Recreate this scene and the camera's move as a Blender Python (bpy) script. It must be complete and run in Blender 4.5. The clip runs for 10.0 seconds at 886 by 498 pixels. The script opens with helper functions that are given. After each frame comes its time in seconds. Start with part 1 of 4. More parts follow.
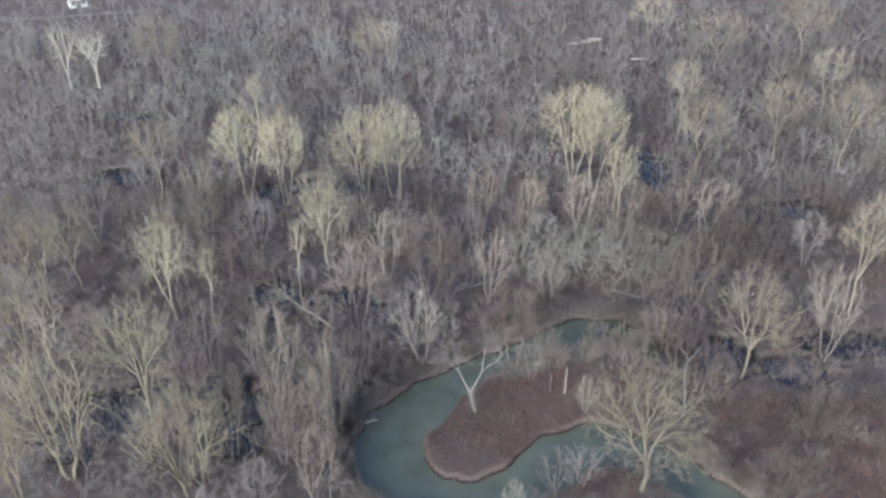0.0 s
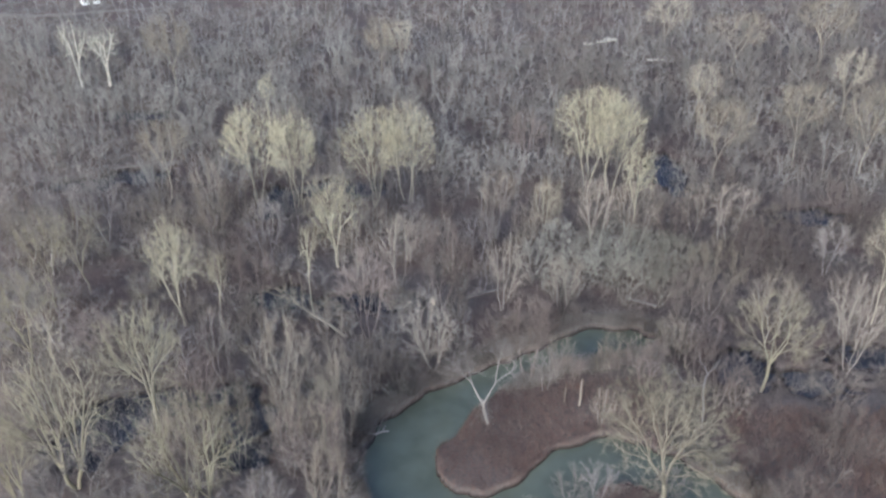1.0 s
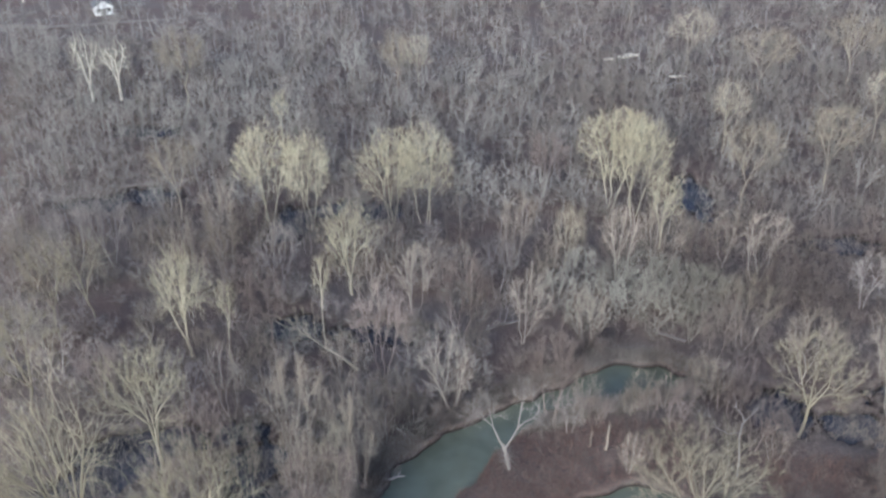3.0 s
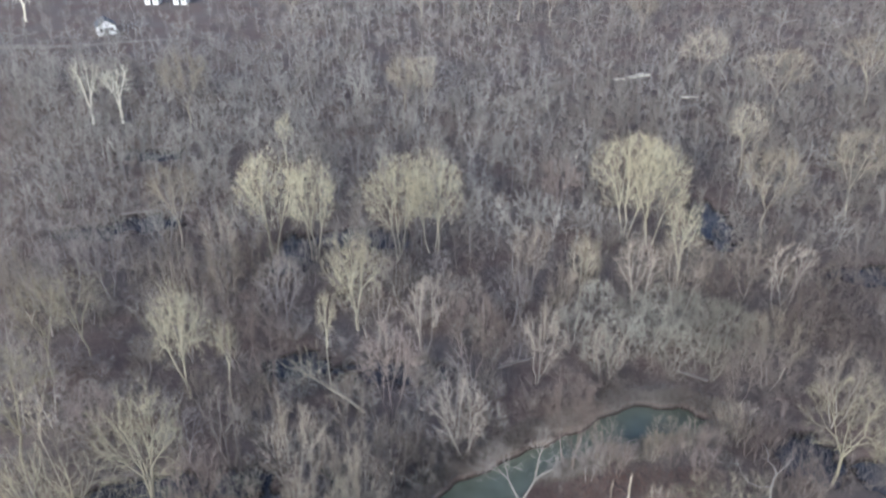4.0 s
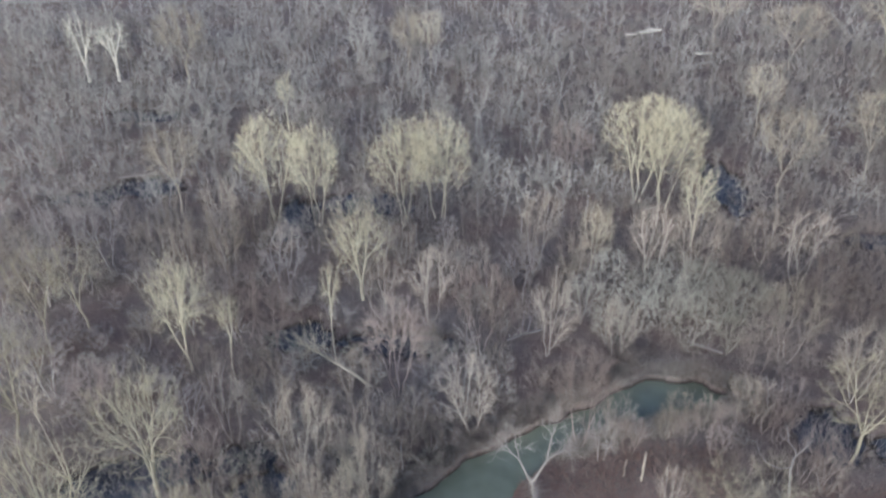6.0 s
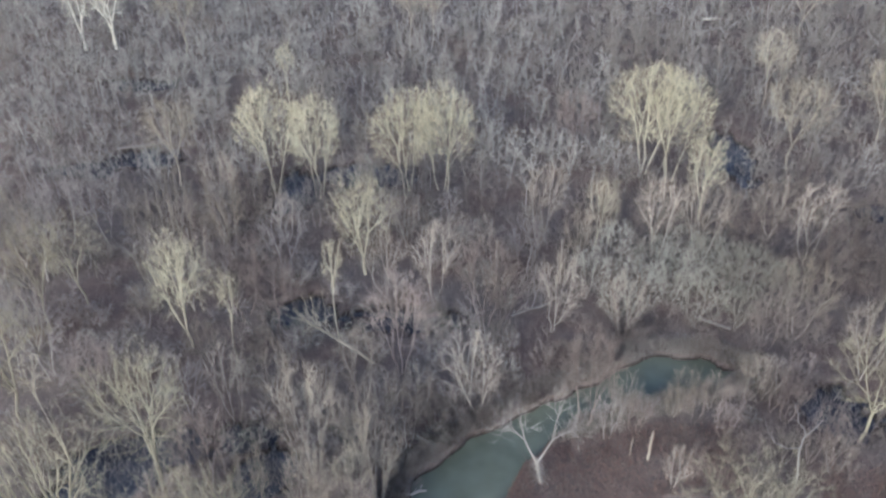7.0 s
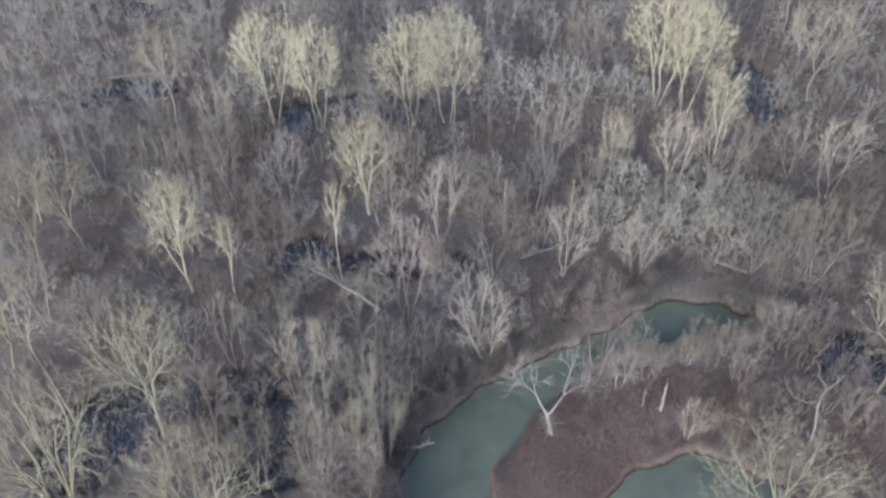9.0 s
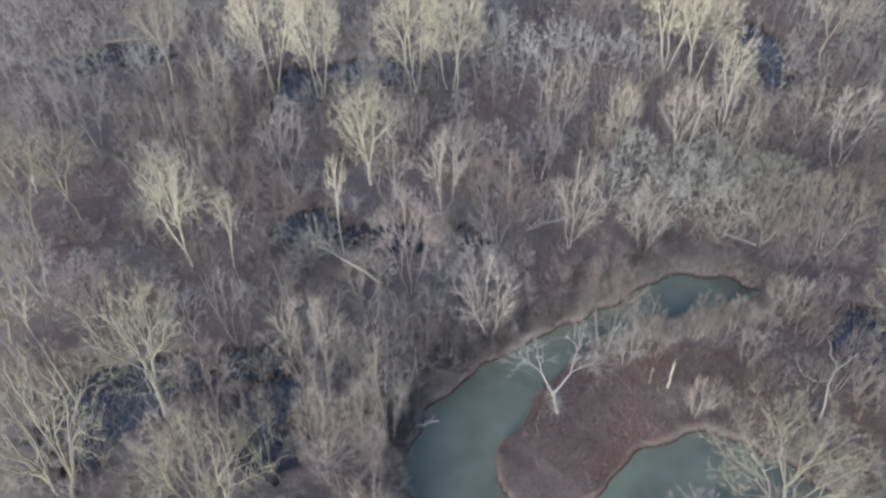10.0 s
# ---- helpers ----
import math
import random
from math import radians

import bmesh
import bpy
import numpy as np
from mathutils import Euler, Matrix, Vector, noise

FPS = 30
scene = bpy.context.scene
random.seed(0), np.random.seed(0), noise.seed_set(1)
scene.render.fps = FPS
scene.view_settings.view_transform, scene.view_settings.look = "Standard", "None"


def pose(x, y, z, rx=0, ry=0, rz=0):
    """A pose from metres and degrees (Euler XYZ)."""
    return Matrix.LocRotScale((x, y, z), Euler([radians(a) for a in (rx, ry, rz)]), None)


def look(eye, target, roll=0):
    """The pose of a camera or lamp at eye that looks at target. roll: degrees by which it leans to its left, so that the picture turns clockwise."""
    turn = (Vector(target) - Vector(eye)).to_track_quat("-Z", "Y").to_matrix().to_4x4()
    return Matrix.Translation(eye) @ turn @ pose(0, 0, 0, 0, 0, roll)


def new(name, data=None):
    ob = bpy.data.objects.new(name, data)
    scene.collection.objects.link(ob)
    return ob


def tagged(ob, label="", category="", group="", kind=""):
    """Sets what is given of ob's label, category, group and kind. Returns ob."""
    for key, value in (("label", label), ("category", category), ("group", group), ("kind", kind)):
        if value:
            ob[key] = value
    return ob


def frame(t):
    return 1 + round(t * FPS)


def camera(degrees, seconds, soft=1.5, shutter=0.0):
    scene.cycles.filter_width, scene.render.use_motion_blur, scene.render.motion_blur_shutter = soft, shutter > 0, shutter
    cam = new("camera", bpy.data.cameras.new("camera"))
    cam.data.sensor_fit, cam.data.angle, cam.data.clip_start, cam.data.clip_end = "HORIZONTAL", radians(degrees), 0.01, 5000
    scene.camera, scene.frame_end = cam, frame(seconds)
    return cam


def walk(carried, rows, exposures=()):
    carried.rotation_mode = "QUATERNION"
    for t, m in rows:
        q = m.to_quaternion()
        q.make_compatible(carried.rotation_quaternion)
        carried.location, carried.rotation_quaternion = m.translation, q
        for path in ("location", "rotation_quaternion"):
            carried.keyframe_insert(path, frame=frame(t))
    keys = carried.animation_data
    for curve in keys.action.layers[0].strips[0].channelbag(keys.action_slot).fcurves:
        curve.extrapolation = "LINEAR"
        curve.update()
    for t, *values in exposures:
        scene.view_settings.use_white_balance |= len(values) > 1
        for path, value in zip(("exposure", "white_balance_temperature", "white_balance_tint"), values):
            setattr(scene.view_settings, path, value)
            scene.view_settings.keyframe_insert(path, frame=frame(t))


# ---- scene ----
cam = camera(55.98, 10.0, soft=2.55)
PATH = [
    (0, (-0.000, 0.000, 60.000), (0.000, 43.431, 35.225), 0.14),
    (0.5, (-0.137, 1.135, 59.967), (-0.497, 44.510, 35.098), 0.16),
    (1, (-0.311, 2.296, 59.980), (-0.936, 45.636, 35.056), 0.23),
    (1.5, (-0.511, 3.363, 59.982), (-1.365, 46.751, 35.148), 0.27),
    (2, (-0.733, 4.406, 60.000), (-1.787, 47.838, 35.250), 0.30),
    (2.5, (-0.977, 5.525, 60.018), (-2.196, 48.982, 35.319), 0.36),
    (2.7, (-1.098, 6.124, 60.045), (-2.333, 49.566, 35.322), 0.39),
    (3.8, (-2.064, 11.988, 60.124), (-3.695, 55.964, 36.387), 0.12),
    (4, (-2.170, 12.570, 60.138), (-3.792, 56.491, 36.299), 0.13),
    (4.5, (-2.356, 13.609, 60.156), (-4.021, 57.443, 36.159), 0.10),
    (5, (-2.507, 14.441, 60.126), (-4.207, 57.934, 35.518), 0.04),
    (5.5, (-2.670, 15.330, 60.090), (-4.389, 58.355, 34.676), 0.03),
    (7, (-3.060, 18.298, 60.049), (-4.895, 59.676, 32.041), -0.19),
    (7.5, (-3.218, 19.275, 60.070), (-5.059, 60.002, 31.123), -0.20),
    (8, (-3.384, 20.374, 60.070), (-5.249, 60.369, 30.121), -0.29),
    (8.5, (-3.572, 21.511, 60.113), (-5.438, 60.724, 29.147), -0.35),
    (9, (-3.794, 22.645, 60.150), (-5.625, 61.044, 28.178), -0.35),
    (9.5, (-3.993, 23.766, 60.189), (-5.807, 61.347, 27.259), -0.38),
    (10, (-4.137, 24.882, 60.181), (-5.983, 61.639, 26.336), -0.50),
]
EXPOSURES = [(0, 1.11, 5090, 5.5), (5, 1.15, 5090, 5.5), (10, 1.31, 5090, 5.5)]
walk(cam, [(t, look(eye, target, roll)) for t, eye, target, roll in PATH], EXPOSURES)

# ---- world, sun and exposure ----
SUN_ELEVATION, SUN_ROTATION = radians(18), radians(208)
world = bpy.data.worlds.new("sky")
scene.world = world
world.use_nodes = True
wn, wl = world.node_tree.nodes, world.node_tree.links
sky = wn.new("ShaderNodeTexSky")
sky.sky_type = "NISHITA"
sky.sun_disc = False
sky.sun_elevation, sky.sun_rotation = SUN_ELEVATION, SUN_ROTATION
sky.air_density, sky.dust_density, sky.ozone_density = 0.6, 6.0, 1.0
wn["Background"].inputs["Strength"].default_value = 0.15
wl.new(sky.outputs[0], wn["Background"].inputs["Color"])

sun_data = bpy.data.lights.new("sun", "SUN")
sun_data.energy, sun_data.angle, sun_data.color = 0.65, radians(8.0), (1.0, 0.86, 0.64)
sun = new("sun", sun_data)
to_sun = Vector((math.sin(SUN_ROTATION) * math.cos(SUN_ELEVATION), math.cos(SUN_ROTATION) * math.cos(SUN_ELEVATION), math.sin(SUN_ELEVATION)))
sun.matrix_world = look(to_sun * 200, (0, 0, 0))


# ---- materials ----
def material(name, rough=0.85, spec=0.2):
    m = bpy.data.materials.new(name)
    m.use_nodes = True
    b = m.node_tree.nodes["Principled BSDF"]
    b.inputs["Roughness"].default_value = rough
    b.inputs["Specular IOR Level"].default_value = spec
    return m, m.node_tree.nodes, m.node_tree.links, b


def ramp(nodes, stops):
    r = nodes.new("ShaderNodeValToRGB")
    e = r.color_ramp.elements
    while len(e) < len(stops):
        e.new(0.5)
    for el, (p, c) in zip(e, stops):
        el.position, el.color = p, (*c, 1)
    return r


def noise_node(nodes, links, scale, detail=4.0, coords="Position", rough=0.55):
    n = nodes.new("ShaderNodeTexNoise")
    n.inputs["Scale"].default_value, n.inputs["Detail"].default_value = scale, detail
    n.inputs["Roughness"].default_value = rough
    if coords == "Position":
        g = nodes.new("ShaderNodeNewGeometry")
        links.new(g.outputs["Position"], n.inputs["Vector"])
    else:
        g = nodes.new("ShaderNodeTexCoord")
        links.new(g.outputs[coords], n.inputs["Vector"])
    return n


def bark(name, dark, mid, light, patch=0.35, spread=0.3, weight=0.55):
    """Bark: grain of a few centimetres, lichen patches of a metre, and a shift from tree to tree."""
    m, nodes, links, b = material(name, 0.9, 0.15)
    fine = noise_node(nodes, links, 9.0, 5.0)
    broad = noise_node(nodes, links, patch, 3.0)
    tree = nodes.new("ShaderNodeObjectInfo")
    add = nodes.new("ShaderNodeMath")
    add.operation = "MULTIPLY_ADD"
    add.inputs[1].default_value = 0.45
    links.new(fine.outputs["Fac"], add.inputs[0])
    half = nodes.new("ShaderNodeMath")
    half.operation = "MULTIPLY_ADD"
    half.inputs[1].default_value = weight
    links.new(broad.outputs["Fac"], half.inputs[0])
    vary = nodes.new("ShaderNodeMath")
    vary.operation = "MULTIPLY_ADD"
    vary.inputs[1].default_value, vary.inputs[2].default_value = spread, -spread / 2 - (weight - 0.55) / 2
    links.new(tree.outputs["Random"], vary.inputs[0])
    links.new(vary.outputs[0], half.inputs[2])
    links.new(half.outputs[0], add.inputs[2])
    r = ramp(nodes, [(0.28, dark), (0.5, mid), (0.74, light)])
    links.new(add.outputs[0], r.inputs["Fac"])
    links.new(r.outputs["Color"], b.inputs["Base Color"])
    bump = nodes.new("ShaderNodeBump")
    bump.inputs["Strength"].default_value, bump.inputs["Distance"].default_value = 0.5, 0.03
    links.new(fine.outputs["Fac"], bump.inputs["Height"])
    links.new(bump.outputs["Normal"], b.inputs["Normal"])
    return m


M_PALE = bark("pale_bark", (0.295, 0.268, 0.192), (0.445, 0.408, 0.300), (0.585, 0.542, 0.410), spread=0.14)
M_WHITE = bark("white_bark", (0.52, 0.48, 0.385), (0.70, 0.66, 0.545), (0.80, 0.77, 0.66), spread=0.1)
M_GREY = bark("grey_bark", (0.215, 0.195, 0.176), (0.32, 0.292, 0.265), (0.43, 0.395, 0.36), spread=0.5)
M_BROWN = bark("brown_bark", (0.102, 0.084, 0.073), (0.157, 0.131, 0.115), (0.222, 0.189, 0.166), spread=0.5)
M_STRAW = bark("straw_bark", (0.20, 0.178, 0.122), (0.30, 0.271, 0.190), (0.40, 0.365, 0.266))
M_DUN = bark("dun_bark", (0.147, 0.133, 0.118), (0.212, 0.193, 0.173), (0.278, 0.255, 0.230), patch=0.13, weight=1.1)
M_ASH = bark("ash_bark", (0.163, 0.155, 0.138), (0.233, 0.221, 0.199), (0.302, 0.288, 0.260), patch=0.13, weight=1.1)
M_RED = bark("red_bark", (0.155, 0.126, 0.110), (0.235, 0.193, 0.170), (0.318, 0.268, 0.236), spread=0.5)
M_RUST = bark("rust_weeds", (0.092, 0.057, 0.047), (0.142, 0.091, 0.075), (0.205, 0.136, 0.112))
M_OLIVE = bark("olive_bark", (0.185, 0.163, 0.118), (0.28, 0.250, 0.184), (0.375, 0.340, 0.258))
M_TAN = bark("tan_bark", (0.265, 0.232, 0.172), (0.38, 0.337, 0.255), (0.49, 0.442, 0.345))
M_FAWN = bark("fawn_bark", (0.215, 0.19, 0.156), (0.33, 0.297, 0.247), (0.435, 0.395, 0.338), spread=0.5)
M_WILLOW = bark("willow_bark", (0.187, 0.176, 0.146), (0.281, 0.266, 0.224), (0.368, 0.349, 0.297), spread=0.35)
M_WOOD = bark("bare_wood", (0.19, 0.162, 0.132), (0.285, 0.25, 0.208), (0.40, 0.36, 0.31))
M_BLEACHED = bark("bleached_bark", (0.20, 0.182, 0.167), (0.275, 0.253, 0.232), (0.35, 0.325, 0.30), spread=0.05)


def twig_bark(limb, name, dim, tint=(1.0, 1.0, 1.0), spread=0.5):
    """The duller bark of young twigs, for a tree with this bark on its limbs."""
    stops = [e.color for e in next(n for n in limb.node_tree.nodes if n.type == "VALTORGB").color_ramp.elements]
    TWIG[limb.name] = bark(name, *[tuple(c[k] * dim * tint[k] for k in range(3)) for c in stops], spread=spread)


TWIG = {}
twig_bark(M_PALE, "pale_twig", 0.88, (1.0, 0.99, 0.95), 0.2)
twig_bark(M_STRAW, "straw_twig", 0.95, spread=0.2)
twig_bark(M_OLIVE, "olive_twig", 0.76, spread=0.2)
twig_bark(M_TAN, "tan_twig", 0.84)
twig_bark(M_WHITE, "white_twig", 0.55, (1.0, 0.97, 0.9))
twig_bark(M_GREY, "grey_twig", 0.68, (1.0, 0.985, 0.98))
twig_bark(M_BROWN, "brown_twig", 0.88)
twig_bark(M_RED, "red_twig", 0.9)
twig_bark(M_FAWN, "fawn_twig", 0.82, (1.0, 0.96, 0.92))
twig_bark(M_WILLOW, "willow_twig", 0.92)


def ground_material():
    """Leaf litter and mud, redder on the island, with bare and mossy patches; bank shade painted in low down."""
    m, nodes, links, b = material("leaf_litter", 0.95, 0.1)
    fine = noise_node(nodes, links, 3.2, 8.0, rough=0.7)
    broad = noise_node(nodes, links, 0.09, 4.0)
    r1 = ramp(nodes, [(0.25, (0.12, 0.100, 0.089)), (0.5, (0.17, 0.143, 0.127)), (0.75, (0.225, 0.192, 0.17))])
    r2 = ramp(nodes, [(0.25, (0.11, 0.082, 0.071)), (0.5, (0.16, 0.121, 0.103)), (0.75, (0.215, 0.168, 0.142))])
    links.new(fine.outputs["Fac"], r1.inputs["Fac"])
    links.new(fine.outputs["Fac"], r2.inputs["Fac"])
    mix = nodes.new("ShaderNodeMix")
    mix.data_type = "RGBA"
    soft = ramp(nodes, [(0.4, (0, 0, 0)), (0.62, (1, 1, 1))])
    links.new(broad.outputs["Fac"], soft.inputs["Fac"])
    links.new(soft.outputs["Color"], mix.inputs["Factor"])
    links.new(r1.outputs["Color"], mix.inputs["A"])
    links.new(r2.outputs["Color"], mix.inputs["B"])
    place = nodes.new("ShaderNodeNewGeometry")
    split = nodes.new("ShaderNodeSeparateXYZ")
    links.new(place.outputs["Position"], split.inputs[0])
    # Darker low down: wet mud, plus the undercut bank's shade put into the colour.
    wet_shade = nodes.new("ShaderNodeMapRange")
    for key, value in (("From Min", -0.2), ("From Max", 0.22), ("To Min", 1.0), ("To Max", 0.0)):
        wet_shade.inputs[key].default_value = value
    links.new(split.outputs["Z"], wet_shade.inputs["Value"])
    mud = nodes.new("ShaderNodeMix")
    mud.data_type = "RGBA"
    mud.inputs["B"].default_value = (0.034, 0.028, 0.024, 1)
    links.new(wet_shade.outputs["Result"], mud.inputs["Factor"])
    links.new(mix.outputs["Result"], mud.inputs["A"])
    links.new(mud.outputs["Result"], b.inputs["Base Color"])
    bump = nodes.new("ShaderNodeBump")
    bump.inputs["Strength"].default_value, bump.inputs["Distance"].default_value = 0.8, 0.12
    links.new(fine.outputs["Fac"], bump.inputs["Height"])
    links.new(bump.outputs["Normal"], b.inputs["Normal"])
    return m


def water_material(name, darker, paler):
    m, nodes, links, b = material(name, 0.06, 0.5)
    broad = noise_node(nodes, links, 0.16, 3.0)
    r = ramp(nodes, [(0.35, darker), (0.65, paler)])
    links.new(broad.outputs["Fac"], r.inputs["Fac"])
    links.new(r.outputs["Color"], b.inputs["Base Color"])
    b.inputs["IOR"].default_value = 1.333
    ripple = noise_node(nodes, links, 1.6, 3.0)
    bump = nodes.new("ShaderNodeBump")
    bump.inputs["Strength"].default_value, bump.inputs["Distance"].default_value = 0.12, 0.02
    links.new(ripple.outputs["Fac"], bump.inputs["Height"])
    links.new(bump.outputs["Normal"], b.inputs["Normal"])
    return m


M_GROUND = ground_material()
M_STREAM = water_material("murky_stream", (0.108, 0.120, 0.090), (0.160, 0.172, 0.134))
# Blue tint and pale tone put reflected sky into the flood water's base colour.
M_FLOOD = water_material("flood_water", (0.028, 0.030, 0.041), (0.085, 0.091, 0.107))


# ---- mesh helpers ----
def mesh_from(name, verts, quads, tris, mat, twig=None):
    """One mesh from numpy arrays of vertices, quads and triangles; the triangles may have a material of their own."""
    me = bpy.data.meshes.new(name)
    quads, tris = np.asarray(quads, np.int32).reshape(-1, 4), np.asarray(tris, np.int32).reshape(-1, 3)
    verts = np.asarray(verts, np.float32).reshape(-1, 3)
    loops = np.concatenate([quads.ravel(), tris.ravel()])
    starts = np.concatenate([np.arange(len(quads)) * 4, len(quads) * 4 + np.arange(len(tris)) * 3])
    me.vertices.add(len(verts))
    me.vertices.foreach_set("co", verts.ravel())
    me.loops.add(len(loops))
    me.loops.foreach_set("vertex_index", loops.astype(np.int32))
    me.polygons.add(len(starts))
    me.polygons.foreach_set("loop_start", starts.astype(np.int32))
    me.polygons.foreach_set("use_smooth", np.ones(len(starts), bool))
    me.update(calc_edges=True)
    me.materials.append(mat)
    if twig is not None:
        me.materials.append(twig)
        me.polygons.foreach_set("material_index", np.r_[np.zeros(len(quads), np.int32), np.ones(len(tris), np.int32)])
    return me


def rings(d):
    """Two unit vectors across each direction."""
    d = d / np.maximum(np.linalg.norm(d, axis=1, keepdims=True), 1e-9)
    ref = np.where(np.abs(d[:, 2:3]) > 0.9, [[1.0, 0, 0]], [[0, 0, 1.0]])
    u = np.cross(d, ref)
    u /= np.linalg.norm(u, axis=1, keepdims=True)
    return d, u, np.cross(d, u)


def limbs(p0, p1, r0, r1, sides):
    """Tapered tubes, one a segment."""
    n = len(p0)
    d, u, v = rings(p1 - p0)
    a = np.arange(sides) * 2 * np.pi / sides
    ring = u[:, None] * np.cos(a)[None, :, None] + v[:, None] * np.sin(a)[None, :, None]
    low = (p0 - d * r0[:, None] * 0.4)[:, None] + ring * r0[:, None, None]
    high = (p1 + d * r1[:, None] * 0.3)[:, None] + ring * r1[:, None, None]
    verts = np.concatenate([low, high], 1).reshape(-1, 3)
    i = np.arange(sides)
    q = np.stack([i, (i + 1) % sides, (i + 1) % sides + sides, i + sides], 1)
    return verts, (q[None] + (np.arange(n) * 2 * sides)[:, None, None]).reshape(-1, 4)


def cones(p0, p1, r0):
    """Twigs: folded slivers that run out to a point."""
    n = len(p0)
    _, u, v = rings(p1 - p0)
    a = np.arange(3) * 2 * np.pi / 3
    ring = u[:, None] * np.cos(a)[None, :, None] + v[:, None] * np.sin(a)[None, :, None]
    verts = np.concatenate([p0[:, None] + ring * r0[:, None, None], p1[:, None]], 1).reshape(-1, 3)
    t = np.array([[0, 1, 3], [1, 2, 3]])
    return verts, (t[None] + (np.arange(n) * 4)[:, None, None]).reshape(-1, 3)


def blades(p0, p1, r0):
    """Thread-thin twigs, one sliver each, for growth too far off to show their roundness."""
    n = len(p0)
    _, u, v = rings(p1 - p0)
    a = (np.arange(n) * 2.399)[:, None]
    side = (u * np.cos(a) + v * np.sin(a)) * r0[:, None]
    return np.stack([p0 - side, p0 + side, p1], 1).reshape(-1, 3), np.arange(n * 3).reshape(-1, 3)


def joined(pieces):
    """(verts, quads, tris) pieces in one."""
    vs, qs, ts, off = [], [], [], 0
    for v, q, t in pieces:
        vs.append(v)
        qs.append(np.asarray(q, np.int64).reshape(-1, 4) + off)
        ts.append(np.asarray(t, np.int64).reshape(-1, 3) + off)
        off += len(v)
    return np.concatenate(vs), np.concatenate(qs), np.concatenate(ts)


NO_Q, NO_T = np.zeros((0, 4), np.int64), np.zeros((0, 3), np.int64)


# ---- how a bare tree grows ----
def crown_points(rng, n, height, width, low, fill, lobes=5, foot=0.78):
    """Places that branch ends reach for: mostly in the outer shell of a lobed dome."""
    zc, rz = height * (low + 1) / 2, height * (1 - low) / 2
    dirs = rng.normal(size=(n * 3, 3))
    dirs /= np.linalg.norm(dirs, axis=1, keepdims=True)
    dirs = dirs[(dirs[:, 2] > -0.75) & (rng.random(n * 3) < 0.8 + 0.2 * dirs[:, 2])][:n]
    at = rng.normal(size=(lobes, 3)) + [0, 0, 0.4]
    at /= np.linalg.norm(at, axis=1, keepdims=True)
    bulge = 0.8 + 0.2 * np.clip((dirs @ at.T).max(1), 0, 1) ** 3 + rng.normal(0, 0.03, len(dirs))
    r = bulge * (fill + (1 - fill) * rng.random(len(dirs)) ** 0.5)
    pts = dirs * r[:, None] * [width / 2, width / 2, rz] + [0, 0, zc]
    rise = np.clip((pts[:, 2] - height * low) / (height * (1 - low) * 0.6), 0, 1)
    pts[:, :2] *= (foot + (1.05 - foot) * rise)[:, None]
    return pts


def grow(rng, start, targets, tip, wander=0.1, step=0.36, power=2.55, heading=(0, 0, 1)):
    """Branches from start that part again and again until each target has its own: segments p0, p1, r0, r1."""
    out, ends = [], []

    def parted(pos, pts, some):
        """The targets in two shares, by the way in which they lie."""
        off = pts[some] - pos
        off = off / np.maximum(np.linalg.norm(off, axis=1, keepdims=True), 1e-6)
        off = off - off.mean(0)
        order = some[np.argsort(off @ np.linalg.svd(off, full_matrices=False)[2][0])]
        cut = int(np.clip(round(len(some) * rng.uniform(0.33, 0.67)), 1, len(some) - 1))
        return order[:cut], order[cut:]

    def go(pos, way, pts):
        dist = np.linalg.norm(pts.mean(0) - pos)
        if len(pts) == 1:
            mid = (pos + pts[0]) / 2 + rng.normal(0, wander * dist * 0.6, 3) + [0, 0, -0.05 * dist]
            out.append((pos, mid, tip * 1.1, tip * 0.9))
            out.append((mid, pts[0], tip * 0.9, tip * 0.5))
            ends.append((pts[0], pts[0] - mid))
            return tip * 1.1
        shares = [np.arange(len(pts))]
        for _ in range(2 if len(pts) > 90 else 1):
            shares = [half for some in shares for half in parted(pos, pts, some)]
        total = 0.0
        for some in shares:
            c = pts[some].mean(0)
            gap = c - pos
            far = np.linalg.norm(gap)
            go_on = gap / max(far, 1e-6) * 0.75 + way * 0.35
            nxt = pos + go_on * far * step * rng.uniform(0.8, 1.2) + rng.normal(0, wander * far * 0.35, 3)
            k = len(out)
            out.append(None)
            then = nxt - pos
            r = go(nxt, then / max(np.linalg.norm(then), 1e-6), pts[some])
            out[k] = (pos, nxt, r * 1.02, r)
            total += r ** power
        return total ** (1 / power)

    r = go(np.asarray(start, float), np.asarray(heading, float), targets)
    return out, ends, r


def sprays(rng, ends, count, length, radius, centre, spread=0.8, droop=0.0):
    """Twigs that fan out from the branch ends."""
    p = np.repeat(np.array([e[0] for e in ends]), count, 0)
    w = np.repeat(np.array([e[1] for e in ends]), count, 0)
    w /= np.maximum(np.linalg.norm(w, axis=1, keepdims=True), 1e-6)
    out = p - centre
    out /= np.maximum(np.linalg.norm(out, axis=1, keepdims=True), 1e-6)
    d = w * 0.9 + out * 0.25 + rng.normal(0, spread * 0.5, p.shape) + [0, 0, 0.35 - droop]
    d /= np.linalg.norm(d, axis=1, keepdims=True)
    ln = length * rng.uniform(0.5, 1.25, (len(p), 1))
    back = w * rng.uniform(0, 0.9, (len(p), 1)) * length * 0.6
    return p - back, p - back + d * ln, radius * rng.uniform(0.7, 1.2, len(p))


